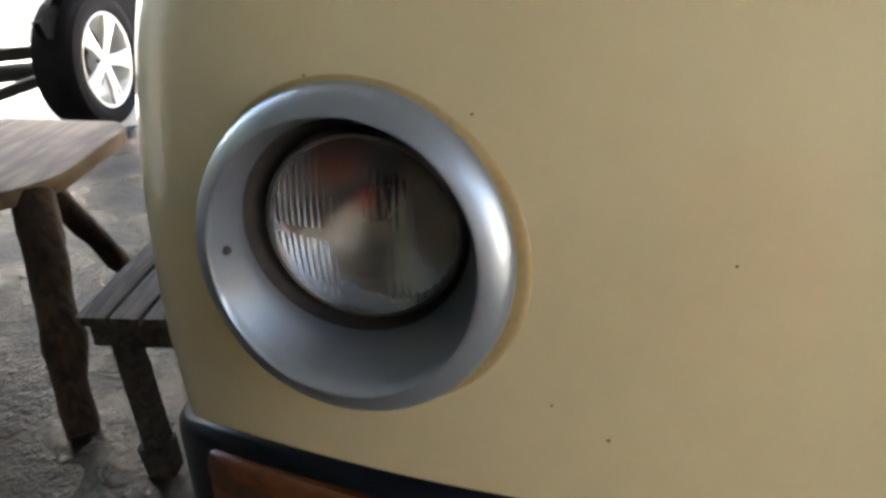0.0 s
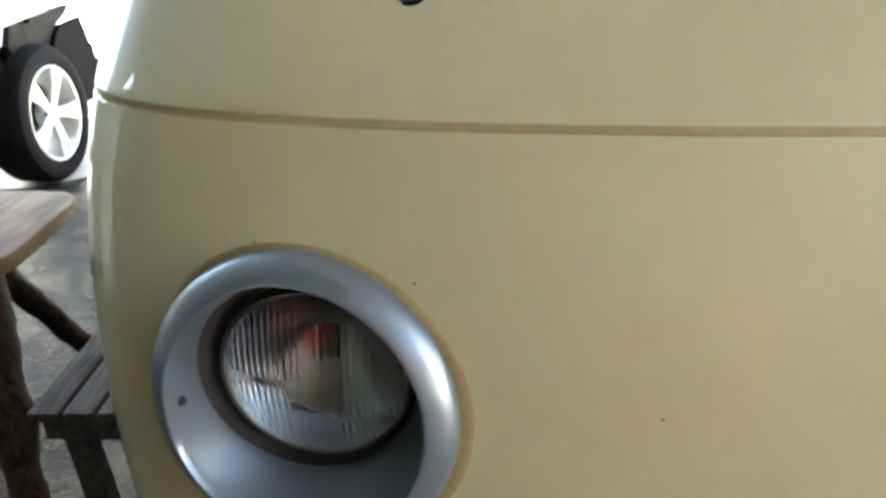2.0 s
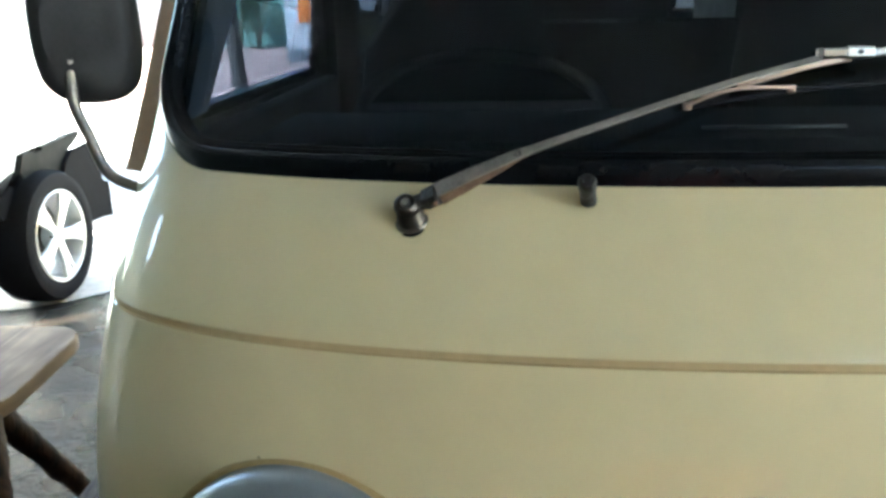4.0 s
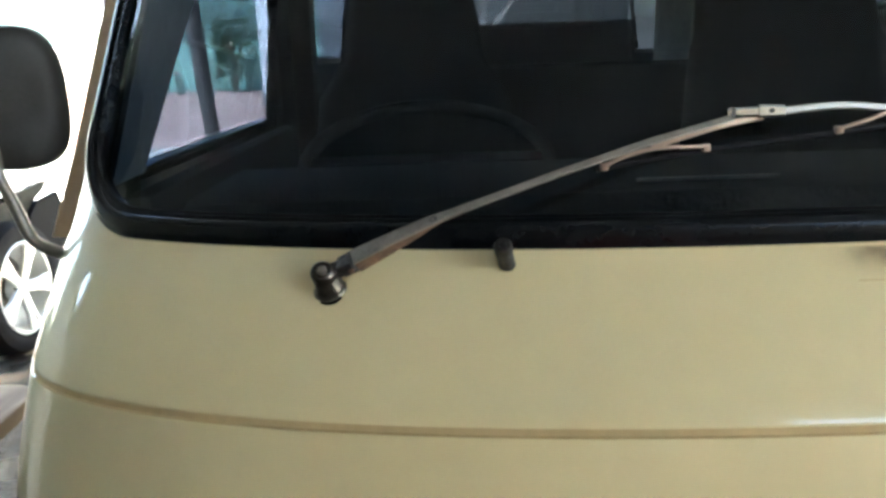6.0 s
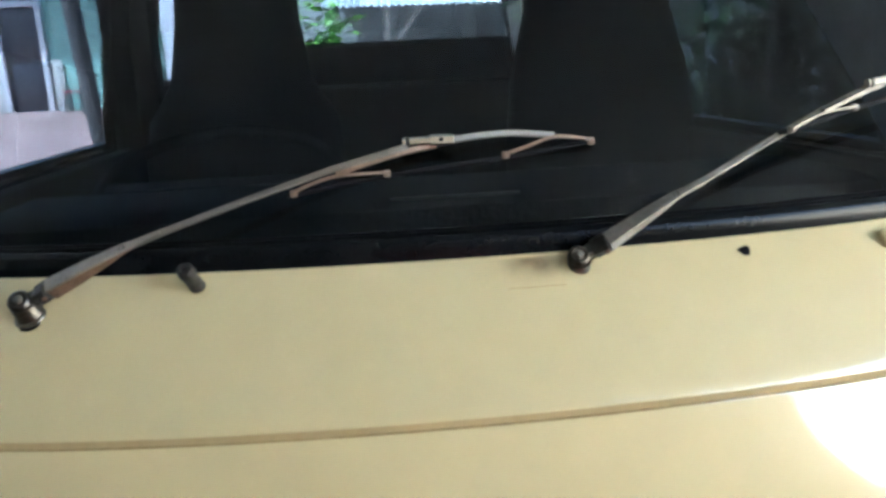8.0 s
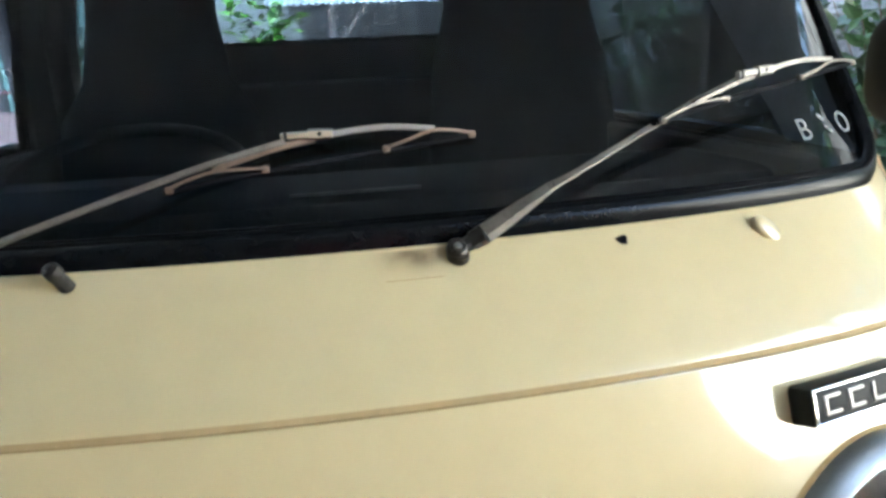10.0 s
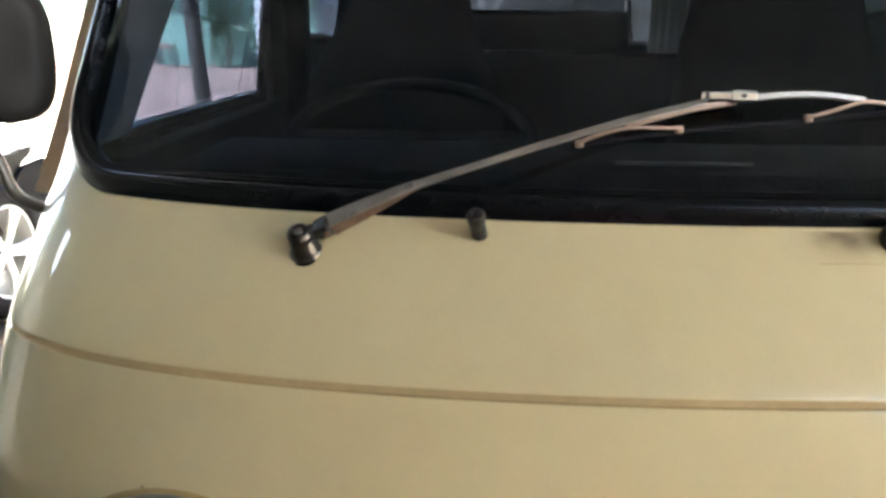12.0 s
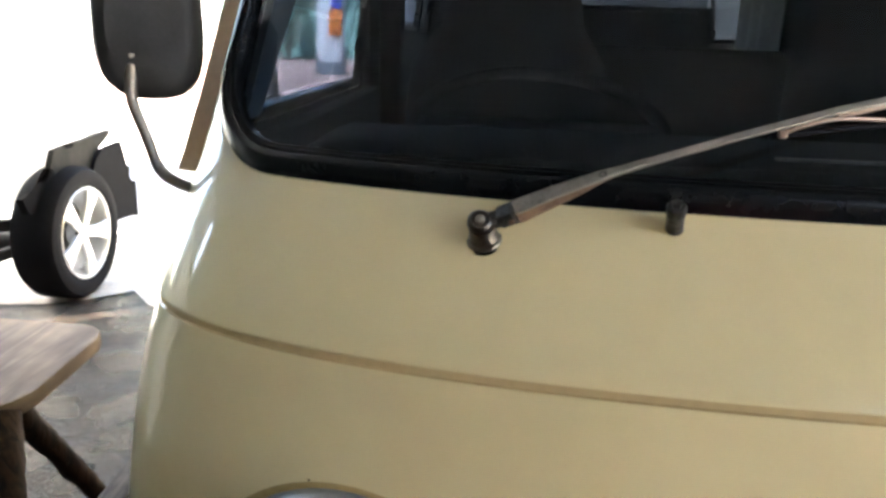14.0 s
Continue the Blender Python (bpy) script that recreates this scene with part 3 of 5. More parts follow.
def leafy(name, label, at, spread, count, size, mat, stem=0.0, seed=1, category="shrub"):
    """A plant: thin stems and many small folded leaves with gaps between."""
    rnd = random.Random(seed)
    ob = thing(name, label, category, at=at)
    b = bmesh.new()
    tips = []
    for _ in range(max(4, count // 60)):
        tip = Vector((rnd.gauss(0, spread[0] * 0.6), rnd.gauss(0, spread[1] * 0.6), stem + spread[2] * (0.3 + 1.2 * rnd.random())))
        mid = tip * 0.5 + Vector((rnd.gauss(0, 0.05), rnd.gauss(0, 0.05), 0.1))
        tube(b, smooth_path([(0, 0, 0), mid, tip], 4), [0.012, 0.011, 0.01, 0.009, 0.008, 0.007, 0.006, 0.005, 0.004], 5)
        tips += [tip, mid * 0.4 + tip * 0.6]
    part("stem", b, M_BARK, ob)
    b = bmesh.new()
    for _ in range(count):
        c = rnd.choice(tips) + Vector((rnd.gauss(0, spread[0] * 0.35), rnd.gauss(0, spread[1] * 0.35), rnd.gauss(0, spread[2] * 0.3)))
        d = Vector((rnd.gauss(0, 1), rnd.gauss(0, 1), rnd.gauss(-0.2, 0.6))).normalized()
        s = d.cross(Vector((rnd.gauss(0, 0.3), rnd.gauss(0, 0.3), 1))).normalized()
        n = s.cross(d)
        L = size * rnd.uniform(0.6, 1.3)
        v = [b.verts.new(p) for p in (c, c + d * L * 0.45 + s * L * 0.28 + n * L * 0.06, c + d * L, c + d * L * 0.45 - s * L * 0.28 + n * L * 0.06)]
        b.faces.new((v[0], v[1], v[2]))
        b.faces.new((v[0], v[2], v[3]))
    part("leaves", b, mat, ob, smooth=False)
    return ob


leafy("potted_shrub", "tall dark green shrub by the house wall", (-3.75, 15.3, pz), (0.35, 0.3, 0.75), 420, 0.14, M_LEAFD, 0.3, 4)
leafy("potted_shrub", "dark green shrub by the house wall", (-4.1, 15.4, pz), (0.35, 0.25, 0.6), 260, 0.13, M_LEAFD, 0.2, 3)
# lean-to behind the van: timber posts, brace, zinc edge, grey wall
tagged(mesh_object("backdrop_wall", block((-1.4, 11.4, 0.2), (6.5, 11.6, 3.4)), M_FENCE, smooth=False), "grey weathered back wall of a lean-to", "wall", kind="structure")
lean = thing("lean_to", "timber lean-to with a corrugated zinc roof edge", "shelter", at=(0.87, 9, ground_z(9)))
gz = ground_z(9)
for dx in (-0.02, 2.6):
    part("upright", block((dx - 0.035, -0.035, -0.05), (dx + 0.035, 0.035, 1.74), 0.006), M_PALEPOST, lean)
b = bmesh.new()
bar(b, (0.02, 0, 1.24), (0.40, 0, 1.72), 0.05, 0.05, (0, 1, 0))
part("brace", b, M_PALEPOST, lean)
b = bmesh.new()
n = 420
loft(b, [[(-0.75 + 4.0 * i / n, yy, 1.69 + zz + 0.014 * math.sin(i * math.pi / 4)) for i in range(n + 1)] for yy, zz in ((-0.45, 0.0), (2.3, 0.55))], closed=False)
part("zinc_sheet", b, M_ZINC, lean, "corrugated zinc sheet")
leafy("vine", "bright green broad leaved climbing plant", (0.15, 8.6, ground_z(8.6)), (0.36, 0.12, 0.95), 260, 0.20, M_LEAF, 0.55, 5, "plant")
leafy("garden_shrub", "dark green garden shrub beside the carport", (3.9, 3.6, 0), (0.45, 1.0, 0.9), 1500, 0.16, M_LEAFD, 0.3, 9)
tagged(mesh_object("wall_far_east", block((4.7, 1.2, 0), (4.9, 12, 2.7)), M_FENCE, smooth=False), "plain grey boundary wall behind shrubs", "wall", kind="structure")
leafy("garden_shrub", "dense dark green garden shrub", (3.8, 5.8, 0.12), (0.5, 1.1, 1.0), 1700, 0.17, M_LEAFD, 0.3, 12)
leafy("garden_shrub", "leafy green garden shrub beside the carport", (4.0, 1.8, 0), (0.4, 0.6, 0.8), 900, 0.15, M_LEAFD, 0.3, 10)

# ---- the van ----
XC, REAR = 0.592, 4.15
LOW = [(0.25, -0.02), (0.45, -0.045), (0.6, -0.053), (0.75, -0.053), (0.85, -0.047), (0.94, -0.034), (1.0, -0.019), (1.062, 0.0)]
HIGH = [(1.062, 0.0), (1.073, 0.0075), (1.086, 0.0185), (1.105, 0.0350), (1.14, 0.0660), (1.150, 0.0740), (1.158, 0.0818), (1.168, 0.0935), (1.183, 0.108), (1.30, 0.185), (1.5, 0.30), (1.72, 0.41), (1.82, 0.50)]
HALF = [(0.25, 0.765), (0.45, 0.798), (0.65, 0.810), (0.85, 0.800), (0.98, 0.784), (1.062, 0.770), (1.2, 0.752), (1.45, 0.722), (1.72, 0.675), (1.82, 0.63)]
CREASE = 1.062


def groove(z):
    """The pressed line across the front: a narrow recess."""
    d = z - CREASE
    if -0.0038 < d < 0.0026:
        return 0.0055 * math.sin(math.pi * (d + 0.0038) / 0.0064) ** 0.7
    return 0.0


def front(u, z):
    """A point of the van's front skin at u from its middle and height z."""
    w = hermite(HALF, z)
    q = min(abs(u) / w, 1.0)
    y = 0.597 + hermite(LOW if z <= 1.062 else HIGH, z) + 0.20 * u * u + 0.28 * (1 - (1 - q**5) ** 0.2)
    drop = 0.016 * min(u * u, 0.5) * max(0.0, 1 - abs(z - CREASE) / 0.12)
    return Vector((XC + u, y + groove(z), z - drop))


def front_normal(u, z, e=0.004):
    a = front(u + e, z) - front(u - e, z)
    b = front(u, z + 0.03) - front(u, z - 0.03)
    return a.cross(b).normalized()


def inside_screen(u, z, grow=0.0):
    """Whether (u, z) lies in the windscreen's rounded opening."""
    z0, z1, r = 1.198 - grow, 1.70 + grow, 0.075
    half = 0.702 + grow - 0.10 * (z - 1.2)
    du, dz = abs(u) - (half - r), max(z0 + r - z, z - (z1 - r))
    if abs(u) > half or z < z0 or z > z1:
        return False
    return not (du > 0 and dz > 0 and math.hypot(du, dz) > r)


def side_x(y, z):
    """How far out the skin lies at y and z, round the corner too."""
    w = hermite(HALF, z)
    lo, hi = 0.4 * w, w
    if front(w, z).y <= y:
        return w
    for _ in range(24):
        m_ = (lo + hi) / 2
        lo, hi = (m_, hi) if front(m_, z).y < y else (lo, m_)
    return lo


HEAD_L, HEAD_N = Vector((0.065, 0.598, 0.8145)), Vector((-0.225, -1, 0.157)).normalized()
SILL = 1.202
SIDE_WINDOWS = ((1.11, 1.985, 0.9, SILL), (2.43, 3.44, 0.0, 1.345), (3.56, 4.06, 0.0, 1.345))
WHEEL_Y = (1.05, 3.2)

UQ = [1 - (1 - k / 62) ** 2.2 for k in range(63)]
rows = [0.30 + 0.02 * k for k in range(37)] + [1.03, 1.04, 1.048, 1.0525] + [1.0545 + 0.00125 * k for k in range(11)] + [1.0695, 1.074, 1.08, 1.09, 1.10] + [1.115 + 0.015 * k for k in range(48)]
rings, info = [], []
for z in rows:
    w = hermite(HALF, z)
    us = [-w * q for q in UQ[::-1]] + [w * q for q in UQ[1:]]
    ring_pts = [front(u, z) for u in us]
    tag = [("f", u, z) for u in us]
    y0, y1 = ring_pts[-1].y, REAR - 0.05 - 0.12 * max(0, z - 1.2)
    wb = w - 0.05
    for k in range(1, 101):
        y = y0 + (y1 - y0) * k / 100
        ring_pts.append(Vector((XC + w, y, z)))
        tag.append(("s", y, z))
    for k in range(1, 60):
        a = math.pi * k / 60
        cx = math.copysign(abs(math.cos(a)) ** 0.3, math.cos(a))
        u = w * cx
        ring_pts.append(Vector((XC + u, y1 + 0.10 * abs(math.sin(a)) ** 0.5, z)))
        tag.append(("r", u, z))
    for k in range(0, 100):
        y = y1 + (y0 - y1) * k / 100
        ring_pts.append(Vector((XC - w, y, z)))
        tag.append(("s", y, z))
    rings.append(ring_pts)
    info.append(tag)
# roof: the last loop drawn in and up
top = rings[-1]
mid = Vector((XC, 2.6, 0))
for k in range(1, 8):
    a = math.pi / 2 * k / 7
    s = 1 - 0.22 * (1 - math.cos(a)) - (0.76 if k == 7 else 0)
    rings.append([Vector((mid.x + (p.x - mid.x) * s, mid.y + (p.y - mid.y) * s, top[0].z + 0.10 * math.sin(a))) for p in top])
    info.append([("t", 0, 9)] * len(top))


def is_open(kind, a, z):
    if kind == "f":
        p = front(a, z)
        for sgn in (1, -1):
            c = HEAD_L if sgn > 0 else Vector((2 * XC - HEAD_L.x, HEAD_L.y, HEAD_L.z))
            n = Vector((HEAD_N.x * sgn, HEAD_N.y, HEAD_N.z))
            d = p - c
            if (d - n * d.dot(n)).length < 0.128 and abs(z - 0.82) < 0.2:
                return True
        return inside_screen(a, z) or (SILL < z < 1.66 and abs(a) > 0.6 and p.y > 1.11 + 0.9 * (z - SILL))
    if kind == "s":
        for y0, y1, lean_, zs in SIDE_WINDOWS:
            if zs < z < 1.66 and y0 + lean_ * (z - SILL) < a < y1:
                return True
        return any(math.hypot(a - wy, z - 0.30) < 0.36 for wy in WHEEL_Y)
    if kind == "r":
        return abs(a) < 0.715 and 1.50 < z < 1.77
    return False


bm = bmesh.new()
vs = [[bm.verts.new(p) for p in r] for r in rings]
cols = len(rings[0])
for i in range(len(rings) - 1):
    for j in range(cols):
        k = (j + 1) % cols
        a, b = info[i][j], info[i + 1][j]
        if a[0] != "t" and is_open(a[0], (a[1] + info[i][k][1]) / 2 if info[i][k][0] == a[0] else a[1], (a[2] + rows[min(i + 1, len(rows) - 1)]) / 2):
            continue
        bm.faces.new((vs[i][j], vs[i][k], vs[i + 1][k], vs[i + 1][j]))
bm.faces.new(vs[-1])
van = thing("van", "cream vintage minibus with a black rubber framed windscreen", "van", at=(0, 0, 0))
body = part("body", bm, M_PAINT, van, "cream painted sheet metal, slightly dusty and chipped", extra=(M_TRIM,))
solid = body.modifiers.new("thickness", "SOLIDIFY")
solid.thickness, solid.offset, solid.material_offset, solid.material_offset_rim = 0.012, -1, 1, 1
part("underfloor", block((XC - 0.70, 0.75, 0.28), (XC + 0.70, REAR - 0.1, 0.36), 0.01), M_TRIM, van)


def seal_sweep(bm, path, normals, profile):
    """Sweep a rubber section along a closed path on the skin."""
    n, loops = len(path), []
    for i, p in enumerate(path):
        t = (path[(i + 1) % n] - path[i - 1]).normalized()
        s = t.cross(normals[i]).normalized()
        loops.append([p + s * a + normals[i] * b for a, b in profile])
    loops.append(loops[0])
    return loft(bm, loops, True)


def screen_path(grow):
    """The rounded outline of the windscreen opening, as (u, z) points."""
    z0, z1, r, out = 1.198 - grow, 1.70 + grow, 0.075, []
    hb, ht = 0.702 + grow, 0.702 + grow - 0.05

    def arc(cu, cz, a0):
        for k in range(13):
            a = radians(a0 + 90 * k / 12)
            out.append((cu + r * math.cos(a), cz + r * math.sin(a)))

    def line(a, b, n):
        for k in range(1, n):
            out.append((a[0] + (b[0] - a[0]) * k / n, a[1] + (b[1] - a[1]) * k / n))
    arc(-hb + r, z0 + r, 180)
    line((-hb + r, z0), (hb - r, z0), 60)
    arc(hb - r, z0 + r, 270)
    line((hb, z0 + r), (ht, z1 - r), 24)
    arc(ht - r, z1 - r, 0)
    line((ht - r, z1), (-ht + r, z1), 50)
    arc(-ht + r, z1 - r, 90)
    line((-ht, z1 - r), (-hb, z0 + r), 24)
    return out


SEAL = [(-0.0115, -0.006), (-0.0115, 0.0038), (-0.0102, 0.0064), (-0.0090, 0.0066), (-0.0080, 0.0044), (-0.0070, 0.0064), (-0.0056, 0.0070), (-0.0046, 0.0044), (-0.0034, 0.0048), (-0.0020, 0.0084), (0.0008, 0.0101), (0.0040, 0.0107), (0.0080, 0.0101), (0.0120, 0.0082), (0.0160, 0.0050), (0.0195, 0.0012), (0.0222, -0.0014), (0.022, -0.007)]
uz = screen_path(0.0)
bm = bmesh.new()
seal_sweep(bm, [front(u, z) for u, z in uz], [front_normal(u, z) for u, z in uz], SEAL)
part("windscreen_seal", bm, M_RUBBER, van, "thick black rubber seal with moulded ribs")
bm = bmesh.new()
gz_, gu = [1.195 + 0.0172 * k for k in range(31)], [-0.72 + 0.02 * k for k in range(73)]
pts = {}
for z in gz_:
    for u in gu:
        if inside_screen(u, z, 0.006):
            pts[u, z] = bm.verts.new(front(u, z) - front_normal(u, z) * 0.001)
for z, z2 in zip(gz_, gz_[1:]):
    for u, u2 in zip(gu, gu[1:]):
        q = [pts.get(k) for k in ((u, z), (u2, z), (u2, z2), (u, z2))]
        if all(q):
            bm.faces.new(q)
screen = part("windscreen", bm, M_SCREEN, van, "tinted curved windscreen glass")

for sx in (-1, 1):
    for y0, y1, lean_, zs in SIDE_WINDOWS:
        corner = [(y0, zs), (y1, zs), (y1, 1.66), (y0 + lean_ * 0.432, 1.66)]
        edge = []
        for k in range(4):
            a, b = corner[k], corner[(k + 1) % 4]
            edge += [(a[0] + (b[0] - a[0]) * t / 12, a[1] + (b[1] - a[1]) * t / 12) for t in range(12)]
        if sx < 0:
            edge = edge[::-1]
        bm = bmesh.new()
        seal_sweep(bm, [Vector((XC + sx * side_x(y, z), y, z)) for y, z in edge], [Vector((sx, 0, 0.12)).normalized()] * len(edge), [(-0.012, -0.016), (-0.012, 0.001), (-0.004, 0.003), (0.004, 0.003), (0.008, 0.001), (0.008, -0.016)])
        part("window_seal", bm, M_RUBBER, van)
        bm = bmesh.new()
        gy = lambda k, z: y0 + lean_ * (z - SILL) + (y1 - y0 - lean_ * (z - SILL)) * k
        loft(bm, [[(XC + sx * (side_x(gy(k / 16, z), z) - 0.006), gy(k / 16, z), z) for k in range(17)] for z in [zs - 0.003 + (1.666 - zs) * q / 4 for q in range(5)]], closed=False)
        pane = part("side_window", bm, M_CLEARGLASS if sx > 0 and y0 > 2 else M_SIDEGLASS if sx < 0 and y0 < 3 else M_DARKGLASS, van, "tinted side window glass")
bm = bmesh.new()
loft(bm, [[(XC - 0.70, REAR + 0.02 - 0.12 * (z - 1.2), z), (XC + 0.70, REAR + 0.02 - 0.12 * (z - 1.2), z)] for z in (1.48, 1.65, 1.78)], closed=False)
pane = part("rear_window", bm, M_REARGLASS, van, "tinted rear window glass")


# headlights
def headlight(sgn):
    """Silver bezel ring, recessed round lamp with a ribbed lens."""
    mx = (lambda p: Vector((p[0], p[1], p[2]))) if sgn > 0 else (lambda p: Vector((2 * XC - p[0], p[1], p[2])))
    nb = Vector((HEAD_N.x * sgn, HEAD_N.y, HEAD_N.z))
    c = mx(HEAD_L)
    lens_c = mx((0.073, 0.640, 0.820))
    nl = Vector((-0.10 * sgn, -1, -0.01)).normalized()
    cone_c = lens_c + nl * 0.003 + Vector((-0.008 * sgn, 0, -0.0015))
    b = bmesh.new()
    rings = []
    for d, r in ((-0.026, 0.1450), (-0.010, 0.1452), (0.000, 0.1445), (0.006, 0.1412), (0.011, 0.1360), (0.015, 0.1302), (0.018, 0.1252), (0.0192, 0.1226), (0.0194, 0.1212), (0.0182, 0.1198)):
        rings.append(ring(c + nb * d, nb, r, 72))
    for k in range(1, 9):
        t = k / 8
        e = t**0.85
        cc = (c + nb * 0.0182).lerp(cone_c, e)
        rings.append(ring(cc, nb.lerp(nl, t), 0.1198 + (0.1052 - 0.1198) * e, 72))
    rings.append(ring(cone_c - nl * 0.003, nl, 0.1042, 72))
    loft(b, rings)
    lamp = part("headlight", b, M_SILVER, van, "round headlight in a silver painted bezel")
    b = bmesh.new()

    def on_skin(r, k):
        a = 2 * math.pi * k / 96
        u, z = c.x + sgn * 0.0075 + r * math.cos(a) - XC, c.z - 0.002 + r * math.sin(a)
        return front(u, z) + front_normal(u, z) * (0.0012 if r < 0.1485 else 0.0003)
    # brown band on the skin paints the shading round the bezel
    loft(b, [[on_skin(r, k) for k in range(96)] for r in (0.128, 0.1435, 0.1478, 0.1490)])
    part("shade_ring", b, M_BEZELSHADE, lamp, "brown shade painted on the body round the bezel")
    b = bmesh.new()
    loft(b, [ring(cone_c - nl * 0.0015, nl, 0.1040, 48)] + [ring(lens_c + nl * d, nl, r, 48) for d, r in ((-0.010, 0.1010), (-0.016, 0.0960), (-0.02, 0.0915), (-0.04, 0.0915))])
    part("gap_ring", b, M_GAP, lamp, "dark grimy gap round the lamp")
    b = bmesh.new()
    loft(b, [ring(lens_c + nl * d, nl, r, 48) for d, r in ((-0.03, 0.0915), (-0.002, 0.0912), (0.002, 0.0895), (0.002, 0.0865), (-0.003, 0.0850))])
    part("retaining_ring", b, M_ARM, lamp, "dull metal retaining ring")
    a, e1, e2 = frame_axes(nl)
    b = bmesh.new()
    grid, N = {}, 140
    for i in range(N + 1):
        for j in range(N + 1):
            x, y = (2 * i / N - 1), (2 * j / N - 1)
            if x * x + y * y <= 1.02:
                rib = 0.0005 * math.sin(x * 84) if abs(x) > 0.25 or y > 0 else 0.00006 * math.sin(x * 24)
                if abs(y) < 0.07:
                    rib = 0.0
                grid[i, j] = b.verts.new(lens_c + 0.0862 * (x * e1 + y * e2) + nl * (0.016 * (1 - x * x - y * y) + rib))
    for i in range(N):
        for j in range(N):
            q = [grid.get(k) for k in ((i, j), (i + 1, j), (i + 1, j + 1), (i, j + 1))]
            if all(q):
                b.faces.new(q)
    gl = part("lens", b, M_LENSGLASS, lamp, "ribbed clear headlight glass")
    gl.visible_shadow = False
    b = bmesh.new()
    loft(b, [ring(lens_c - nl * (0.075 * (1 - (r / 0.088) ** 2)), nl, r, 40) for r in (0.088, 0.08, 0.07, 0.058, 0.045, 0.032, 0.02, 0.008)], True, (False, True))
    part("reflector", b, M_REFLECT, lamp, "bright curved reflector")
    b = bmesh.new()
    revolve(b, lens_c - nl * 0.06, nl, ((0, 0.012), (0.02, 0.012), (0.034, 0.011), (0.042, 0.007), (0.046, 0.001)), 20)
    part("bulb_shield", b, M_ARM, lamp)
    ax_ = nb.lerp(nl, 0.45).normalized()
    out = Vector((-sgn, 0, -0.10))
    out = (out - ax_ * out.dot(ax_)).normalized()
    sc = (c + nb * 0.0182).lerp(cone_c, 0.45) + out * 0.1128
    sn = (ax_ * 0.5 - out * 0.9).normalized()
    b = bmesh.new()
    revolve(b, sc, sn, ((-0.01, 0.0040), (0.0015, 0.0040), (0.0025, 0.003), (0.0025, 0.001)), 12, (False, True))
    part("bezel_screw", b, M_GAP, lamp, "small dark screw")
    return lamp


headlight(1)
headlight(-1)


# wipers
def wiper(base, nut, rivet, sleeve, joint, tip, side_mat, lever_mat, outer_mat, clip_mat, sag):
    """Arm and blade: base ring, barrel, domed head with its nut, tapered channel, sleeve, flat rod, clip, bridge, levers and rubber."""
    B, T, R, S, J, E = (Vector(p) for p in (base, nut, rivet, sleeve, joint, tip))
    axis = (T - B).normalized()
    tall = (T - B).length
    face = Vector((0, -0.76, 0.65)).normalized()
    arm = part("wiper", revolve(bmesh.new(), B, axis, ((-0.004, 0.0135), (0.005, 0.0132), (0.008, 0.0118), (tall - 0.008, 0.0112)), 28, (True, True)), M_PIVOT, van, "dull steel windscreen wiper with a worn grey blade")
    part("base_grommet", revolve(bmesh.new(), B, axis, ((-0.010, 0.0178), (-0.004, 0.0178), (-0.001, 0.0168), (0.0, 0.0130)), 28), M_RUBBER, arm, "black rubber grommet")
    part("base_ring", revolve(bmesh.new(), B, axis, ((-0.001, 0.0128), (-0.001, 0.0152), (0.0010, 0.0160), (0.0028, 0.0152), (0.0040, 0.0128)), 28), M_CHROMEWORN, arm, "worn steel base ring")
    # domed eye of the head, with a recess and the nut in it
    C = T - face * 0.009
    part("arm_eye", revolve(bmesh.new(), C, face, ((-0.008, 0.0070), (-0.004, 0.0098), (0.002, 0.0110), (0.006, 0.0106), (0.0084, 0.0090), (0.0090, 0.0078), (0.0074, 0.0066), (0.0070, 0.0030)), 32, (True, True)), M_PIVOT, arm, "worn dark chrome eye of the arm")
    part("pivot_nut", revolve(bmesh.new(), C, face, ((0.0065, 0.0042), (0.0092, 0.0042), (0.0108, 0.0034), (0.0114, 0.0012)), 12, (True, True)), M_ARM, arm, "small dull nut")
    ex = (R - T).normalized()
    top = (Vector((0, -0.62, 0.785)) - ex * ex.dot(Vector((0, -0.62, 0.785)))).normalized()
    side = ex.cross(top)
    if side.z > 0:
        side = -side
    start = T + ex * 0.026
    q0, q1, q2 = start - top * 0.004 + side * 0.002, R - top * 0.002, S - top * 0.001
    b = bmesh.new()
    bar(b, C + ex * 0.004, C + ex * 0.020 - top * 0.002, 0.0135, 0.0125, top, 0.0150, 0.0125, 0.25)
    bar(b, C + ex * 0.0185 - top * 0.001, q0 + ex * 0.004, 0.0172, 0.0150, top, 0.0180, 0.0150, 0.2)
    part("head", b, M_ARMDARK, arm, "dark grimy cast arm head")
    part("hinge_pin", revolve(bmesh.new(), q0 - ex * 0.002 + side * 0.008, side, ((0, 0.0028), (0.0022, 0.0028), (0.0030, 0.0016)), 10, (True, True)), M_ARMBROWN, arm)
    b = bmesh.new()
    ribbon(b, [q0 + ex * 0.003 + top * 0.0055, q0.lerp(q1, 0.5) + top * 0.0042 - side * 0.0006, q1 + top * 0.0025, q1.lerp(q2, 0.4) + top * 0.0022], 0.0150, 0.0030, top, 0.48)
    ribbon(b, [q1.lerp(q2, 0.2) + top * 0.0016, q2 + top * 0.0014], 0.0078, 0.0046, top, 0.92)
    part("arm_channel", b, M_ARM, arm, "dull grey tapered arm channel")
    b = bmesh.new()
    w0, w1 = 0.0072, 0.0034
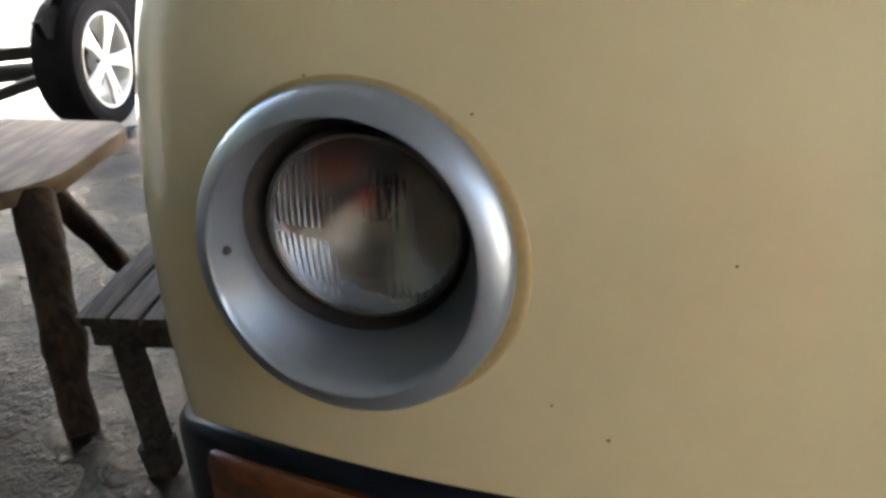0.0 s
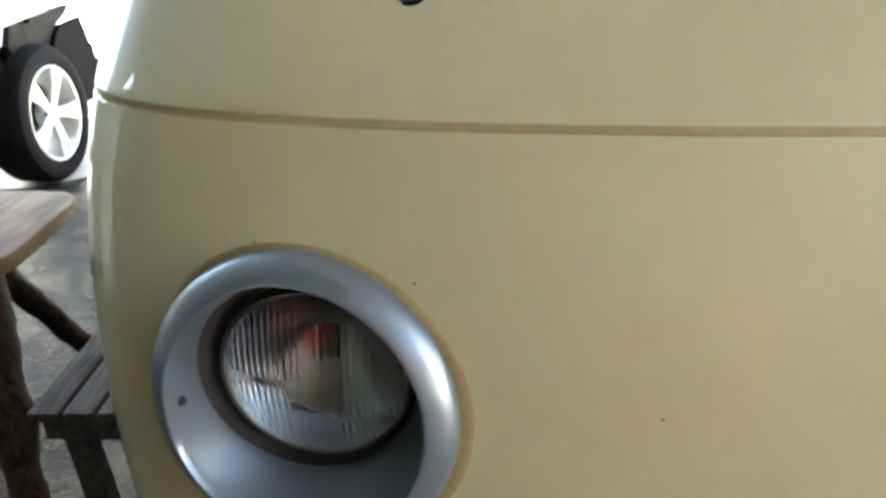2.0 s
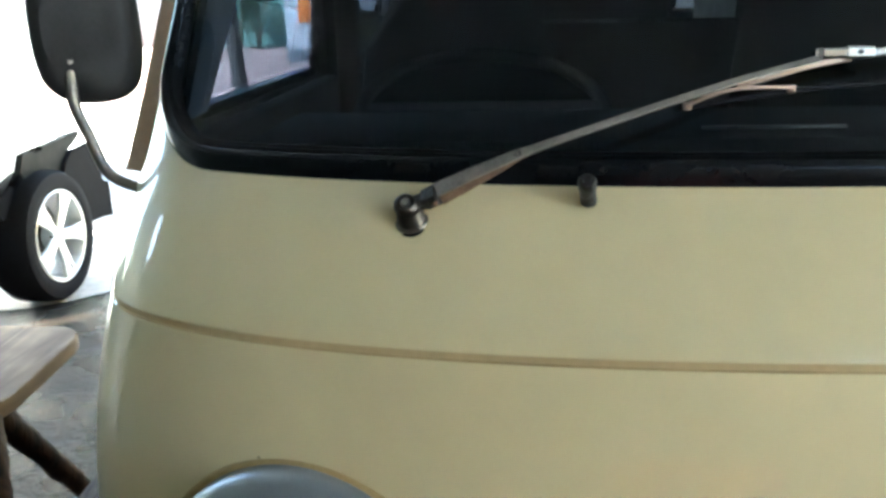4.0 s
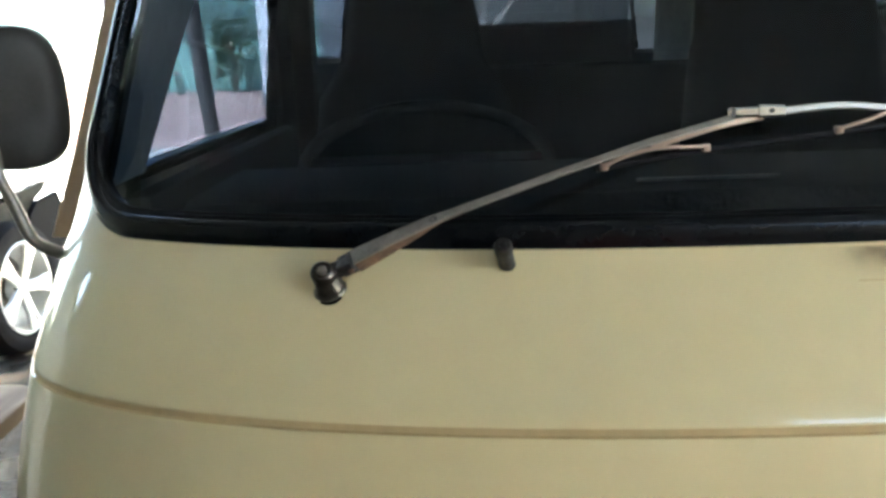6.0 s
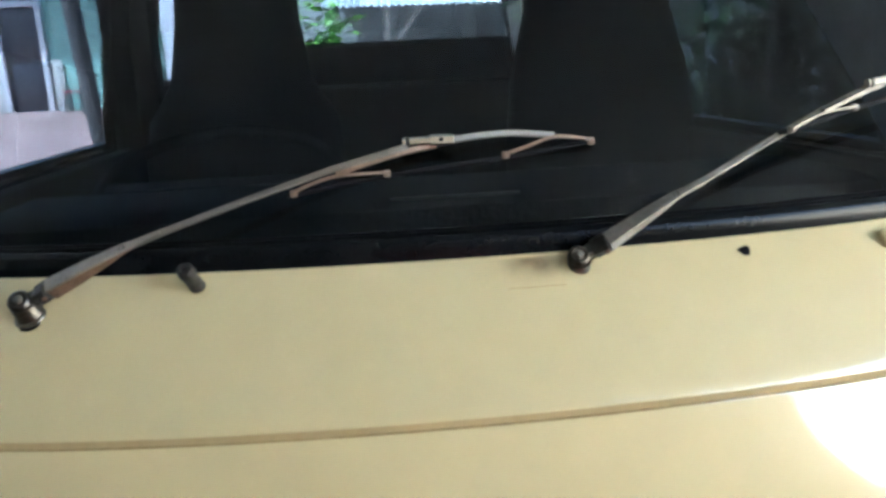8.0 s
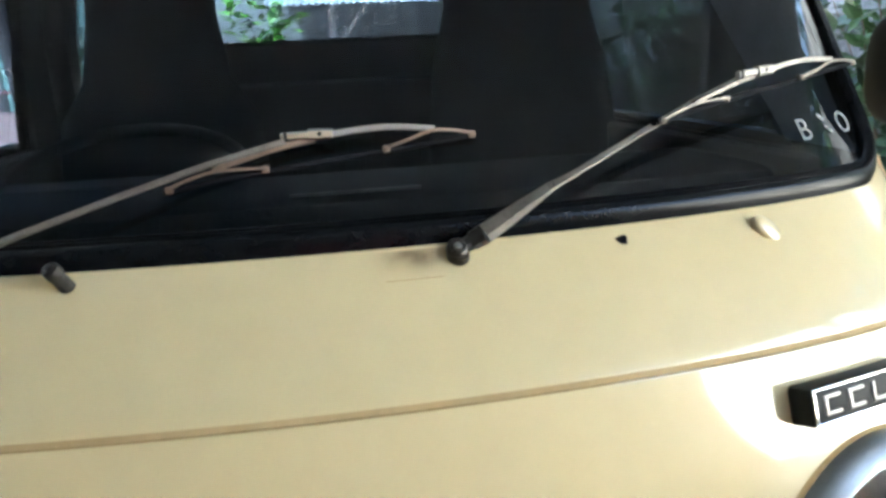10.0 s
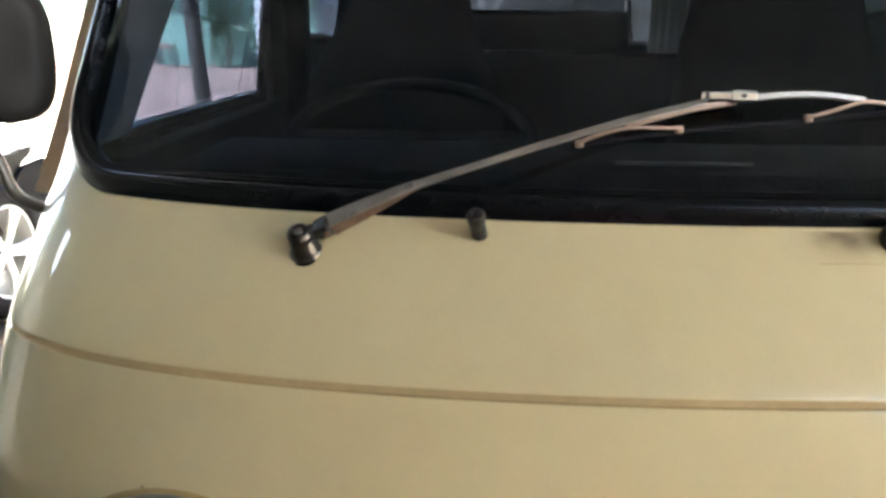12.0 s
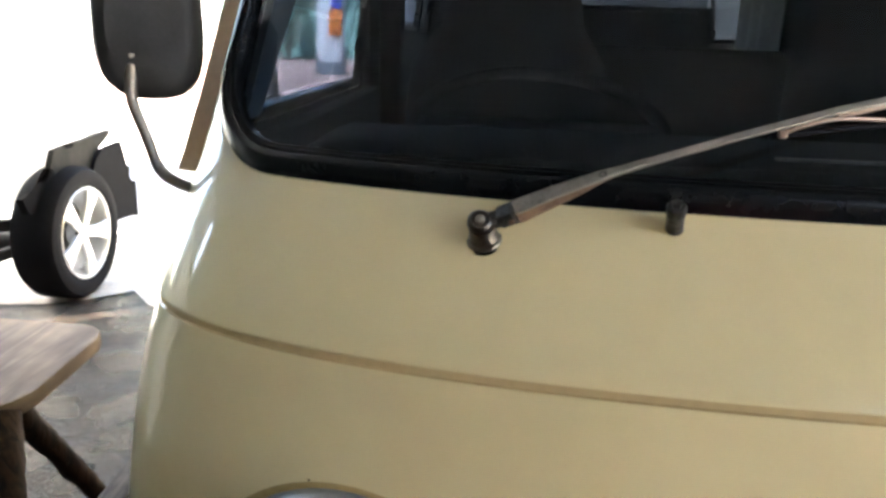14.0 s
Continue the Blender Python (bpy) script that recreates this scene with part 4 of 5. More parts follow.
    loft(b, [[p + side * w + top * h for w, h in ((wd - 0.0016, hi), (wd, hi), (wd, lo), (wd - 0.0016, lo))] for p, wd, hi, lo in ((q0 + ex * 0.004, w0, 0.0052, -0.0085), (q0.lerp(q1, 0.35), (2 * w0 + w1) / 3, 0.0046, -0.0080), (q0.lerp(q1, 0.75), (w0 + 3 * w1) / 4 + 0.0006, 0.0034, -0.0046), (q1, w1, 0.0024, -0.0020), (q1.lerp(q2, 0.25), w1 * 0.9, 0.0018, -0.0006))], True, (True, True))
    part("channel_side", b, side_mat, arm, "lower flange of the arm channel")
    part("rivet", revolve(bmesh.new(), R, top, ((-0.001, 0.0040), (0.0016, 0.0038), (0.0024, 0.0026), (0.0018, 0.0016), (0.0018, 0.0003)), 14, (True, True)), M_PIVOT, arm, "round rivet")
    n0 = Vector((0, -0.80, 0.60))
    er = (J - S).normalized()
    n = (n0 - er * n0.dot(er)).normalized()
    b = bmesh.new()
    ribbon(b, [S - er * 0.006, S.lerp(J, 0.3) + Vector((0, -0.001, 0.0048)), S.lerp(J, 0.6) + Vector((0, -0.001, 0.0072)), S.lerp(J, 0.8) + Vector((0, 0, 0.0058)), J - er * 0.034 + Vector((0, 0, 0.0052))], 0.0064, 0.0030, n)
    part("arm_rod", b, M_ARM, arm, "flat steel rod")
    # blade, laid out from the joint towards its tip
    eb = (E - J).normalized()
    es = (Vector((0, 0.15, 1.0)) - eb * eb.dot(Vector((0, 0.15, 1.0)))).normalized()
    nb = es.cross(eb)
    if nb.y > 0:
        nb = -nb
    span = (E - J).length

    def bl(a, b_=0.0, c=0.0):
        return J + eb * a * span / 0.1575 + es * b_ * (sag if b_ < 0 else 1.0) + nb * c
    b = bmesh.new()
    ribbon(b, smooth_path([bl(-0.103, -0.031, 0.002), bl(-0.075, -0.0215, 0.003), bl(-0.04, -0.0110, 0.002), bl(-0.004, -0.003, 0.0)], 4), 0.0052, 0.0055, nb, 1.15)
    part("bridge_inner", b, lever_mat, arm, "tarnished half of the blade bridge")
    b = bmesh.new()
    ribbon(b, smooth_path([bl(0.006, 0.0005), bl(0.04, 0.0055), bl(0.075, 0.0078), bl(0.118, 0.0052)], 5), 0.0066, 0.0060, nb, 0.88)
    part("bridge_outer", b, outer_mat, arm, "pale half of the blade bridge")
    b = bmesh.new()
    bar(b, bl(-0.037, -0.0004, 0.002), bl(-0.006, 0.0012, 0.003), 0.0078, 0.006, nb, 0.0088, 0.0075, 0.25)
    bar(b, bl(-0.010, 0.0010, 0.003), bl(0.014, 0.0020, 0.003), 0.0122, 0.010, nb, 0.0108, 0.0085, 0.25)
    part("joint_clip", b, clip_mat, arm, "bright metal clip")
    b = bmesh.new()
    bar(b, bl(-0.034, -0.0004, 0.0028), bl(-0.0305, -0.0002, 0.0028), 0.0096, 0.0075, nb)
    part("crimp", b, M_ARMDARK, arm, "dark crimp of the clip")
    part("clip_pin", revolve(bmesh.new(), bl(0.001, 0.0018, 0.0080), nb, ((-0.002, 0.0021), (0.0010, 0.0021), (0.0012, 0.001)), 10, (True, True)), M_ARMDARK, arm)
    for pts_, mat_ in (([(-0.145, -0.0475, 0.001), (-0.127, -0.0395, 0.003), (-0.100, -0.0320, 0.003), (-0.053, -0.0298, 0.0)], lever_mat), ([(0.068, -0.0130, 0.0), (0.090, -0.0058, 0.002), (0.114, 0.0030, 0.003), (0.135, 0.0032, 0.002), (0.1575, 0.0, 0.0)], lever_mat)):
        b = bmesh.new()
        ribbon(b, smooth_path([bl(*p) for p in pts_], 3), 0.0036, 0.0040, nb, 0.9)
        for p in (pts_[0], pts_[-1]):
            box(b, (-0.0035, -0.003, -0.0035), (0.0035, 0.003, 0.0035), 0.001, Matrix.Translation(bl(p[0], p[1] - 0.0012, p[2] - 0.002)))
        part("lever", b, mat_, arm)
    b = bmesh.new()
    ribbon(b, smooth_path([bl(-0.152, -0.0515, -0.008), bl(-0.053, -0.0335, -0.008), bl(0.068, -0.0165, -0.008), bl(0.162, -0.0015, -0.006)], 5), 0.0052, 0.011, nb, 0.9)
    part("rubber_blade", b, M_TYRE, arm, "black rubber wiping edge")
    return arm


wiper((0.1705, 0.7160, 1.1510), (0.1658, 0.7040, 1.1715), (0.2634, 0.7060, 1.2121), (0.2978, 0.7120, 1.2228), (0.565, 0.7600, 1.2885), (0.7224, 0.7630, 1.2819), M_ARMBROWN, M_BRASS, M_PALE, M_CHROME, 1.0)
wiper((0.6905, 0.7020, 1.1545), (0.6885, 0.6880, 1.1812), (0.7852, 0.6940, 1.2318), (0.8136, 0.6980, 1.2430), (1.0448, 0.7620, 1.3272), (1.1940, 0.8100, 1.3320), M_ARM, M_PIVOT, M_ARM, M_ARM, 0.75)

# washer nozzle, empty clip hole, painted plug
noz, noz_tip = Vector((0.327, 0.7125, 1.1650)), Vector((0.3204, 0.6880, 1.1930))
up = (noz_tip - noz).normalized()
nozzle = part("washer_nozzle", revolve(bmesh.new(), noz, up, ((-0.012, 0.0118), (0.0, 0.0116), (0.003, 0.0104), (0.005, 0.0082), (0.008, 0.0074), (0.026, 0.0071), (0.0285, 0.0080), (0.036, 0.0080), (0.0385, 0.0068), (0.0392, 0.0040), (0.0375, 0.0030), (0.0375, 0.0005)), 24, (True, True)), M_ARMDARK, van, "dark metal washer nozzle")
part("nozzle_washer", revolve(bmesh.new(), noz, up, ((-0.006, 0.0132), (-0.0012, 0.0132), (0.0006, 0.0122), (0.0008, 0.0105)), 24), M_RUBBER, nozzle, "thin black washer")
sp = front(0.863 - XC, 1.168)
bm = bmesh.new()
loft(bm, [[sp + Vector(p) + Vector((0, d, 0)) for p in ((-0.0066, 0, 0.002), (0.004, 0, 0.0048), (0.005, 0, -0.004), (0.0, 0, -0.005))] for d in (0.004, -0.004)], True, (True, True))
part("clip_stub", bm, M_TYRE, van, "small black broken clip")
n1 = front_normal(0.449, 1.160)
bm = revolve(bmesh.new(), (0, 0, 0), (0, 0, 1), ((-0.004, 0.0125), (0.001, 0.0123), (0.0040, 0.0112), (0.0064, 0.0086), (0.0078, 0.0050), (0.0082, 0.0004)), 28, (False, True))
px_ = (Vector((0.62, 0.15, -0.77)) - n1 * n1.dot(Vector((0.62, 0.15, -0.77)))).normalized()
bmesh.ops.transform(bm, matrix=Matrix.Translation(front(0.449, 1.160)) @ Matrix((px_, n1.cross(px_), n1)).transposed().to_4x4() @ Matrix.Diagonal((1.65, 1.05, 0.75, 1)), verts=bm.verts)
for v in bm.verts:
    along = (v.co - front(0.449, 1.160)).dot(px_)
    v.co -= n1 * 0.25 * along
part("painted_plug", bm, M_PAINT, van, "cream painted moulded jet cover")

# name plate: black with a chrome rim and plain chrome shapes
b0 = front(0.413, 1.006)
bx = (front(0.565, 1.006) - b0).normalized()
bn = front_normal(0.48, 1.0)
bz = bx.cross(bn)
if bz.z < 0:
    bz = -bz
org = b0 + bn * 0.004


def plate(bm, x0, x1, z0, z1, d0, d1, bevel=0.002):
    m = Matrix.Translation(org) @ Matrix((bx, bz, bn)).transposed().to_4x4()
    return box(bm, (x0, z0, d0), (x1, z1, d1), bevel, m)


badge = part("name_plate", plate(bmesh.new(), 0.0, 0.155, -0.020, 0.020, -0.02, 0.022, 0.005), M_PLATE, van, "black name plate with a chrome rim")
b = bmesh.new()
for q in ((0.003, 0.152, 0.0155, 0.0180), (0.003, 0.152, -0.0180, -0.0155), (0.003, 0.0065, -0.0155, 0.0155), (0.1485, 0.152, -0.0155, 0.0155)):
    plate(b, *q, 0.020, 0.0238, 0.0008)
part("plate_rim", b, M_CHROME, badge)
for k in range(4):
    x0 = 0.018 + 0.034 * k
    b = bmesh.new()
    plate(b, x0, x0 + 0.004, -0.010, 0.010, 0.020, 0.0238, 0.001)
    plate(b, x0 + 0.004, x0 + 0.022, -0.010, -0.0065, 0.020, 0.0238, 0.001)
    if k < 2:
        plate(b, x0 + 0.004, x0 + 0.022, 0.0065, 0.010, 0.020, 0.0238, 0.001)
    part("plate_mark", b, M_PALE, badge)

# brown strip that paints the groove's shade along the pressed line
bm = bmesh.new()
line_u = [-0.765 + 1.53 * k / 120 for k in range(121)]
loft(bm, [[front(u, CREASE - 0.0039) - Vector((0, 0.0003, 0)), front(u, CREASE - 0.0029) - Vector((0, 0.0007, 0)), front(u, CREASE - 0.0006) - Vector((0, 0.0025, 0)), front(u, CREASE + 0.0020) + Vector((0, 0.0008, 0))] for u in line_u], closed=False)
part("seam_line", bm, M_SHADE_SCRATCH, van, "brown shade painted along the pressed body line")

# small paint chips on the front
for u, z, r in ((-0.558, 0.958, 0.0014), (-0.42, 0.938, 0.0015), (-0.30, 0.66, 0.0022), (0.10, 0.66, 0.0018), (-0.22, 0.835, 0.0016), (-0.35, 0.69, 0.0015)):
    p, nrm = front(u, z), front_normal(u, z)
    part("paint_chip", revolve(bmesh.new(), p, nrm, ((-0.001, r), (0.0004, r * 0.9), (0.0006, r * 0.3)), 7, (False, True)), M_CHIP, van)

# thin scratches and a worn brown patch beside the second wiper
for u0, u1, z in ((0.024, 0.080, 1.1555),):
    b = bmesh.new()
    ribbon(b, [front(u0 + (u1 - u0) * k / 8, z) + front_normal(u0, z) * 0.0001 for k in range(9)], 0.0008, 0.0004, front_normal(u0, z))
    part("scratch", b, M_SHADE_SCRATCH, van)
for u, z, ru, rz, mat in ((0.058, 1.174, 0.060, 0.020, M_STAIN),):
    b = bmesh.new()
    loft(b, [[front(u + ru * i / 10, z + rz * j / 6) + front_normal(u, z) * 0.0004 for i in range(-10, 11)] for j in range(-6, 7)], closed=False)
    st_ = part("stain", b, mat, van)
    st_.visible_shadow = False

# front bumper and amber indicators
bm = bmesh.new()
us = [0.803 * math.copysign(1 - (1 - abs(k) / 60) ** 1.6, k) for k in range(-60, 61)]


def bump_pt(u, z, out):
    p = front(u, 0.58)
    n_ = front_normal(max(-0.795, min(0.795, u)), 0.58)
    return Vector((p.x, p.y, z + 0.002 - 0.085 * (abs(u) / 0.80) ** 11)) + Vector((n_.x, n_.y, 0)).normalized() * out


sec = [(0.33, -0.02), (0.33, 0.006), (0.345, 0.014), (0.545, 0.014), (0.562, 0.012), (0.570, 0.006), (0.573, 0.0), (0.573, -0.03)]
loft(bm, [[bump_pt(u, z, o) for z, o in sec] for u in us], closed=False)
part("front_bumper", bm, M_NAVY, van, "glossy dark painted front bumper")
for sgn in (-1, 1):
    bm = bmesh.new()
    loft(bm, [[bump_pt(sgn * u, z, o) for z, o in ((0.455, 0.008), (0.455, 0.020), (0.465, 0.026), (0.540, 0.026), (0.550, 0.020), (0.550, 0.008))] for u in [0.36 + 0.345 * k / 20 for k in range(21)]], closed=False)
    part("indicator", bm, M_AMBER, van, "amber indicator lens")

# pillar strip beside the windscreen: the edge of an opened quarter window frame
for sx in (-1, 1):
    bm = bmesh.new()
    rings_ = []
    for z, y, o in ((1.158, 0.93, 0.019), (1.25, 0.98, 0.019), (1.40, 1.065, 0.019), (1.60, 1.18, 0.019)):
        x = XC + sx * (side_x(y, z) + 0.004)
        rings_.append([(x - sx * 0.012, y - 0.010, z), (x + sx * o, y + 0.004, z), (x + sx * (o + 0.002), y + 0.012, z), (x - sx * 0.010, y + 0.012, z)])
    loft(bm, rings_, True, (True, True))
    part("pillar_strip", bm, M_TAN, van, "aged tan painted strip along the pillar")

# wing mirrors on bent arms
for sx in (-1, 1):
    f = (lambda p: Vector(p)) if sx < 0 else (lambda p: Vector((2 * XC - p[0], p[1], p[2])))
    bm = bmesh.new()
    tube(bm, smooth_path([f(p) for p in ((-0.145, 0.905, 1.141), (-0.168, 0.903, 1.148), (-0.190, 0.903, 1.163), (-0.204, 0.905, 1.20), (-0.217, 0.907, 1.235), (-0.218, 0.909, 1.26), (-0.216, 0.909, 1.287))], 5), 0.0066, 10, hint=(0, 1, 0))
    mir = part("wing_mirror", bm, M_ARM, van, "black wing mirror on a bent steel arm")
    bm = bmesh.new()
    c = f((-0.205, 0.925, 1.316))
    rings_ = []
    for d, s in ((-0.016, 0.55), (-0.013, 0.80), (-0.006, 0.95), (0.004, 1.0), (0.022, 1.0), (0.026, 0.97)):
        rr = []
        for k in range(48):
            a = 2 * math.pi * k / 48
            cx, cz = math.cos(a), math.sin(a)
            rr.append(c + Vector((0.049 * s * math.copysign(abs(cx) ** 0.62, cx), d - 0.02 * cx * sx, 0.079 * s * math.copysign(abs(cz) ** 0.66, cz))))
        rings_.append(rr)
    loft(bm, rings_, True, (True, True))
    part("mirror_shell", bm, M_SHELL, mir, "black rounded mirror shell")

# wheels of the van
for wy in WHEEL_Y:
    for sx in (-1, 1):
        c = Vector((XC + sx * 0.62, wy, 0.30))
        w_ = part("wheel", revolve(bmesh.new(), c, (sx, 0, 0), ((-0.07, 0.20), (-0.08, 0.26), (-0.07, 0.29), (-0.03, 0.30), (0.03, 0.30), (0.07, 0.29), (0.08, 0.26), (0.07, 0.195)), 40), M_TYRE, van, "black tyre on a plain steel rim")
        part("rim", revolve(bmesh.new(), c, (sx, 0, 0), ((0.07, 0.20), (0.06, 0.19), (0.03, 0.17), (0.04, 0.10), (0.06, 0.08), (0.06, 0.01)), 32, (False, True)), M_SILVER, w_)

# inside the van
for sx in (-1, 1):
    bm = bmesh.new()
    lining = []
    for k in range(13):
        z = 1.205 + 0.445 * k / 12
        ya = front(sx * (0.690 - 0.10 * (z - 1.2)), z).y + 0.016
        yb = 1.105 + 0.9 * (z - SILL)
        ys_ = [ya + (yb - ya) * q / 8 for q in range(9)]
        lining.append([Vector((XC + sx * (side_x(y, z) - 0.022 - 0.006 * math.sin(math.pi * q / 8)), y + 0.004, z)) for q, y in enumerate(ys_)])
    loft(bm, lining, closed=False)
    part("pillar_lining", bm, M_LINING, van, "grey vinyl lining of the windscreen pillar")
part("dashboard", block((XC - 0.66, 1.0, 0.95), (XC + 0.66, 1.28, 1.185), 0.035), M_TRIM, van, "black dashboard")
# pale strip laid on the dashboard in place of a reflected line
part("dash_reflection", block((0.52, 1.012, 1.186), (0.70, 1.018, 1.190), 0.001), M_ARM, van, "thin pale strip standing for a reflected line")
part("firewall", block((XC - 0.66, 0.90, 0.36), (XC + 0.66, 1.02, 1.10), 0.02), M_TRIM, van)
for sx in (-1, 1):
    part("door_card", block((XC + sx * 0.70 - 0.02, 1.0, 0.45), (XC + sx * 0.70 + 0.02, 1.98, 1.192), 0.012), M_TRIM, van, "dark door trim")
    part("pillar_trim", block((XC + sx * 0.720 - 0.010, 1.99, 0.45), (XC + sx * 0.720 + 0.010, 2.42, 1.70), 0.008), M_TRIM, van)
part("belt_pillar", block((-0.118, 2.15, 0.45), (-0.058, 2.235, 1.70), 0.012), M_TRIM, van, "dark padded middle pillar")
bm = bmesh.new()
a, e1, e2 = frame_axes((0, -0.38, 0.92))
wc = Vector((XC - 0.34, 1.27, 1.185))
loft(bm, [[wc + (0.195 + 0.012 * math.cos(2 * math.pi * k / 10)) * (math.cos(t) * e1 + math.sin(t) * e2) + a * 0.012 * math.sin(2 * math.pi * k / 10) for k in range(10)] for t in [2 * math.pi * i / 48 for i in range(49)]])
steer = part("steering_wheel", bm, M_TRIM, van, "thin black steering wheel")
bm = bmesh.new()
for t in (0, math.pi):
    bar(bm, wc, wc + 0.19 * (math.cos(t) * e1 + math.sin(t) * e2), 0.03, 0.012, a)
tube(bm, [wc, wc - a * 0.16], 0.025, 14)
part("spokes", bm, M_BLACK, steer)


def seat(x, y, wide, top_z, neck, shoulder):
    s = part("seat", block((x - wide / 2, y - 0.45, 0.70), (x + wide / 2, y + 0.02, 0.86), 0.04), M_CLOTH, van, "dark cloth seat")
    bm = bmesh.new()
    rr = []
    for z, k, t in ((0.80, 0.96, 0.05), (1.0, 1.0, 0.06), (1.16, 0.99, 0.06), (1.26, 0.94, 0.06), (1.345, shoulder, 0.06), (1.48, neck, 0.06), (top_z - 0.10, neck * 0.98, 0.055), (top_z - 0.04, neck * 0.85, 0.05), (top_z, neck * 0.6, 0.035)):
        yy = y + 0.16 * (z - 0.8)
        hw = wide / 2 * k
        rr.append([(x + hw * math.copysign(abs(math.cos(q)) ** 0.5, math.cos(q)), yy + t * math.copysign(abs(math.sin(q)) ** 0.6, math.sin(q)), z) for q in [2 * math.pi * i / 28 for i in range(28)]])
    loft(bm, rr, True, (True, True))
    part("backrest", bm, M_CLOTH, s)
    return s


seat(XC - 0.372, 1.74, 0.46, 1.68, 0.61, 0.70)
seat(XC + 0.48, 1.74, 0.48, 1.68, 0.74, 0.90)
part("bench_back", block((XC - 0.64, 2.80, 0.75), (XC + 0.64, 2.92, 1.31), 0.04), M_CLOTH, van, "dark rear bench backrest")
for x0 in (XC + 0.63,):
    bm = bmesh.new()
    n = 40
    loft(bm, [[(x0 + 0.02, 2.96 + 0.52 * i / n, z) for i in range(n + 1)] for z in (1.30, 1.68)], closed=False)
    for v in bm.verts:
        v.co.x += 0.012 * math.sin(v.co.y * 55)
    cu = part("curtain", bm, M_CURTAIN, van, "beige side curtain")
# dark sheet added to keep light out of the window's front part
part("window_mask", block((XC + 0.668, 2.41, 1.32), (XC + 0.675, 3.02, 1.67), 0.002), M_TRIM, van, "dark sheet added to black out part of the side window")
# sticker letters on the screen
for txt, u, z, s in (("B", 0.560, 1.241, 0.042), ("O", 0.642, 1.243, 0.042)):
    cv = bpy.data.curves.new("sticker", "FONT")
    cv.body, cv.size, cv.extrude, cv.align_x = txt, s, 0.0004, "CENTER"
    cv.materials.append(M_STICKER)
    st = new("sticker_letter", cv)
    nrm = front_normal(u, z)
    xx = (front(u + 0.02, z) - front(u - 0.02, z)).normalized()
    yy = nrm.cross(xx)
    st.matrix_world = Matrix.Translation(front(u, z) + nrm * 0.001) @ Matrix((xx, yy, nrm)).transposed().to_4x4()
    st.parent = van
    tagged(st, "white sticker letter on the windscreen")
for u, z, du in ((0.594, 1.264, 0.005), (0.604, 1.249, 0.006)):
    b = bmesh.new()
    nrm = front_normal(u, z)
    bar(b, front(u - du, z + 0.004) + nrm * 0.001, front(u + du, z - 0.003) + nrm * 0.001, 0.006, 0.0006, nrm)
    part("sticker_mark", b, M_STICKER, van, "small worn white sticker mark")

# ---- white vehicle parked beside ----
car = thing("parked_car", "white car parked in bright sun with a silver alloy wheel", "car", at=(-1.715, 3.54, 0))
car.rotation_euler = (0, 0, radians(25))
bm = bmesh.new()
arch = [(-0.42, 0.93), (0.50, 0.93), (0.68, 0.86), (0.76, 0.32), (0.84, 0.30), (2.9, 0.30), (2.9, 0.90), (2.75, 1.0), (2.2, 1.08), (1.75, 1.5), (0.9, 1.52), (0.45, 1.27), (-0.30, 1.20), (-0.42, 1.02)]
sides = [[Vector((x, y, z)) for y, z in arch] for x in (0.02, -0.03)]
loft(bm, sides, True)
for s_ in sides:
    vsx = [bm.verts.new(p) for p in s_]
    f_ = bm.faces.new(vsx)
bmesh.ops.remove_doubles(bm, verts=bm.verts, dist=0.0005)
bmesh.ops.triangulate(bm, faces=[f for f in bm.faces if len(f.verts) > 4])
shell = part("side_panel", bm, M_WHITECAR, car, smooth=False)
bm = bmesh.new()
loft(bm, [[(x, y, z) for y, z in ((-0.43, 0.92), (-0.42, 1.0), (-0.31, 1.195), (-0.25, 1.195), (-0.36, 0.92))] for x in (-1.50, -0.032)], True, (True, True))
part("tail_panel", bm, M_WHITECAR, car)
part("roof_panel", block((-1.46, 0.86, 1.46), (-0.03, 1.78, 1.53), 0.03), M_WHITECAR, car)
part("far_side_panel", block((-1.50, -0.40, 0.58), (-1.44, 2.9, 1.0), 0.02), M_WHITECAR, car)
part("front_panel", block((-1.46, 2.84, 0.40), (-0.03, 2.9, 0.95), 0.02), M_WHITECAR, car)
part("boot_lid", block((-1.46, -0.30, 1.20), (-0.03, 0.6, 1.24), 0.015), M_WHITECAR, car)
# added white panel stands in for the bright yard behind and hides a wheel
part("white_backing", block((-1.42, 0.79, 0.30), (0.0, 0.83, 1.22), 0.01), M_WHITECAR, car)
part("bonnet", block((-1.46, 1.9, 1.0), (-0.03, 2.88, 1.05), 0.02), M_WHITECAR, car)
turn = Matrix.Rotation(radians(-25), 4, "Z")


def arch_plate(outline_, x0, x1):
    """A plate cut to an outline in the wheel's own plane."""
    b_ = bmesh.new()
    loft(b_, [[turn @ Vector((x, y, z)) for y, z in outline_] for x in (x0, x1)], True, (True, True))
    bmesh.ops.triangulate(b_, faces=[f for f in b_.faces if len(f.verts) > 4])
    return b_


part("inner_arch", arch_plate(((-0.105, 0.744), (-0.017, 0.750), (-0.009, 0.736), (0.063, 0.739), (0.066, 0.755), (0.435, 0.778), (0.446, 0.771), (0.403, 0.740), (0.300, 0.700), (0.211, 0.560), (-0.099, 0.600), (-0.147, 0.671)), -0.125, -0.095), M_LINER, car, "grey-olive inner wheel arch")
part("arch_lip", arch_plate(((-0.379, 0.568), (-0.353, 0.573), (-0.202, 0.578), (-0.138, 0.670), (-0.008, 0.600), (-0.082, 0.454), (-0.335, 0.490)), -0.135, -0.100), M_ARCH, car, "black torn lip of the wheel arch")
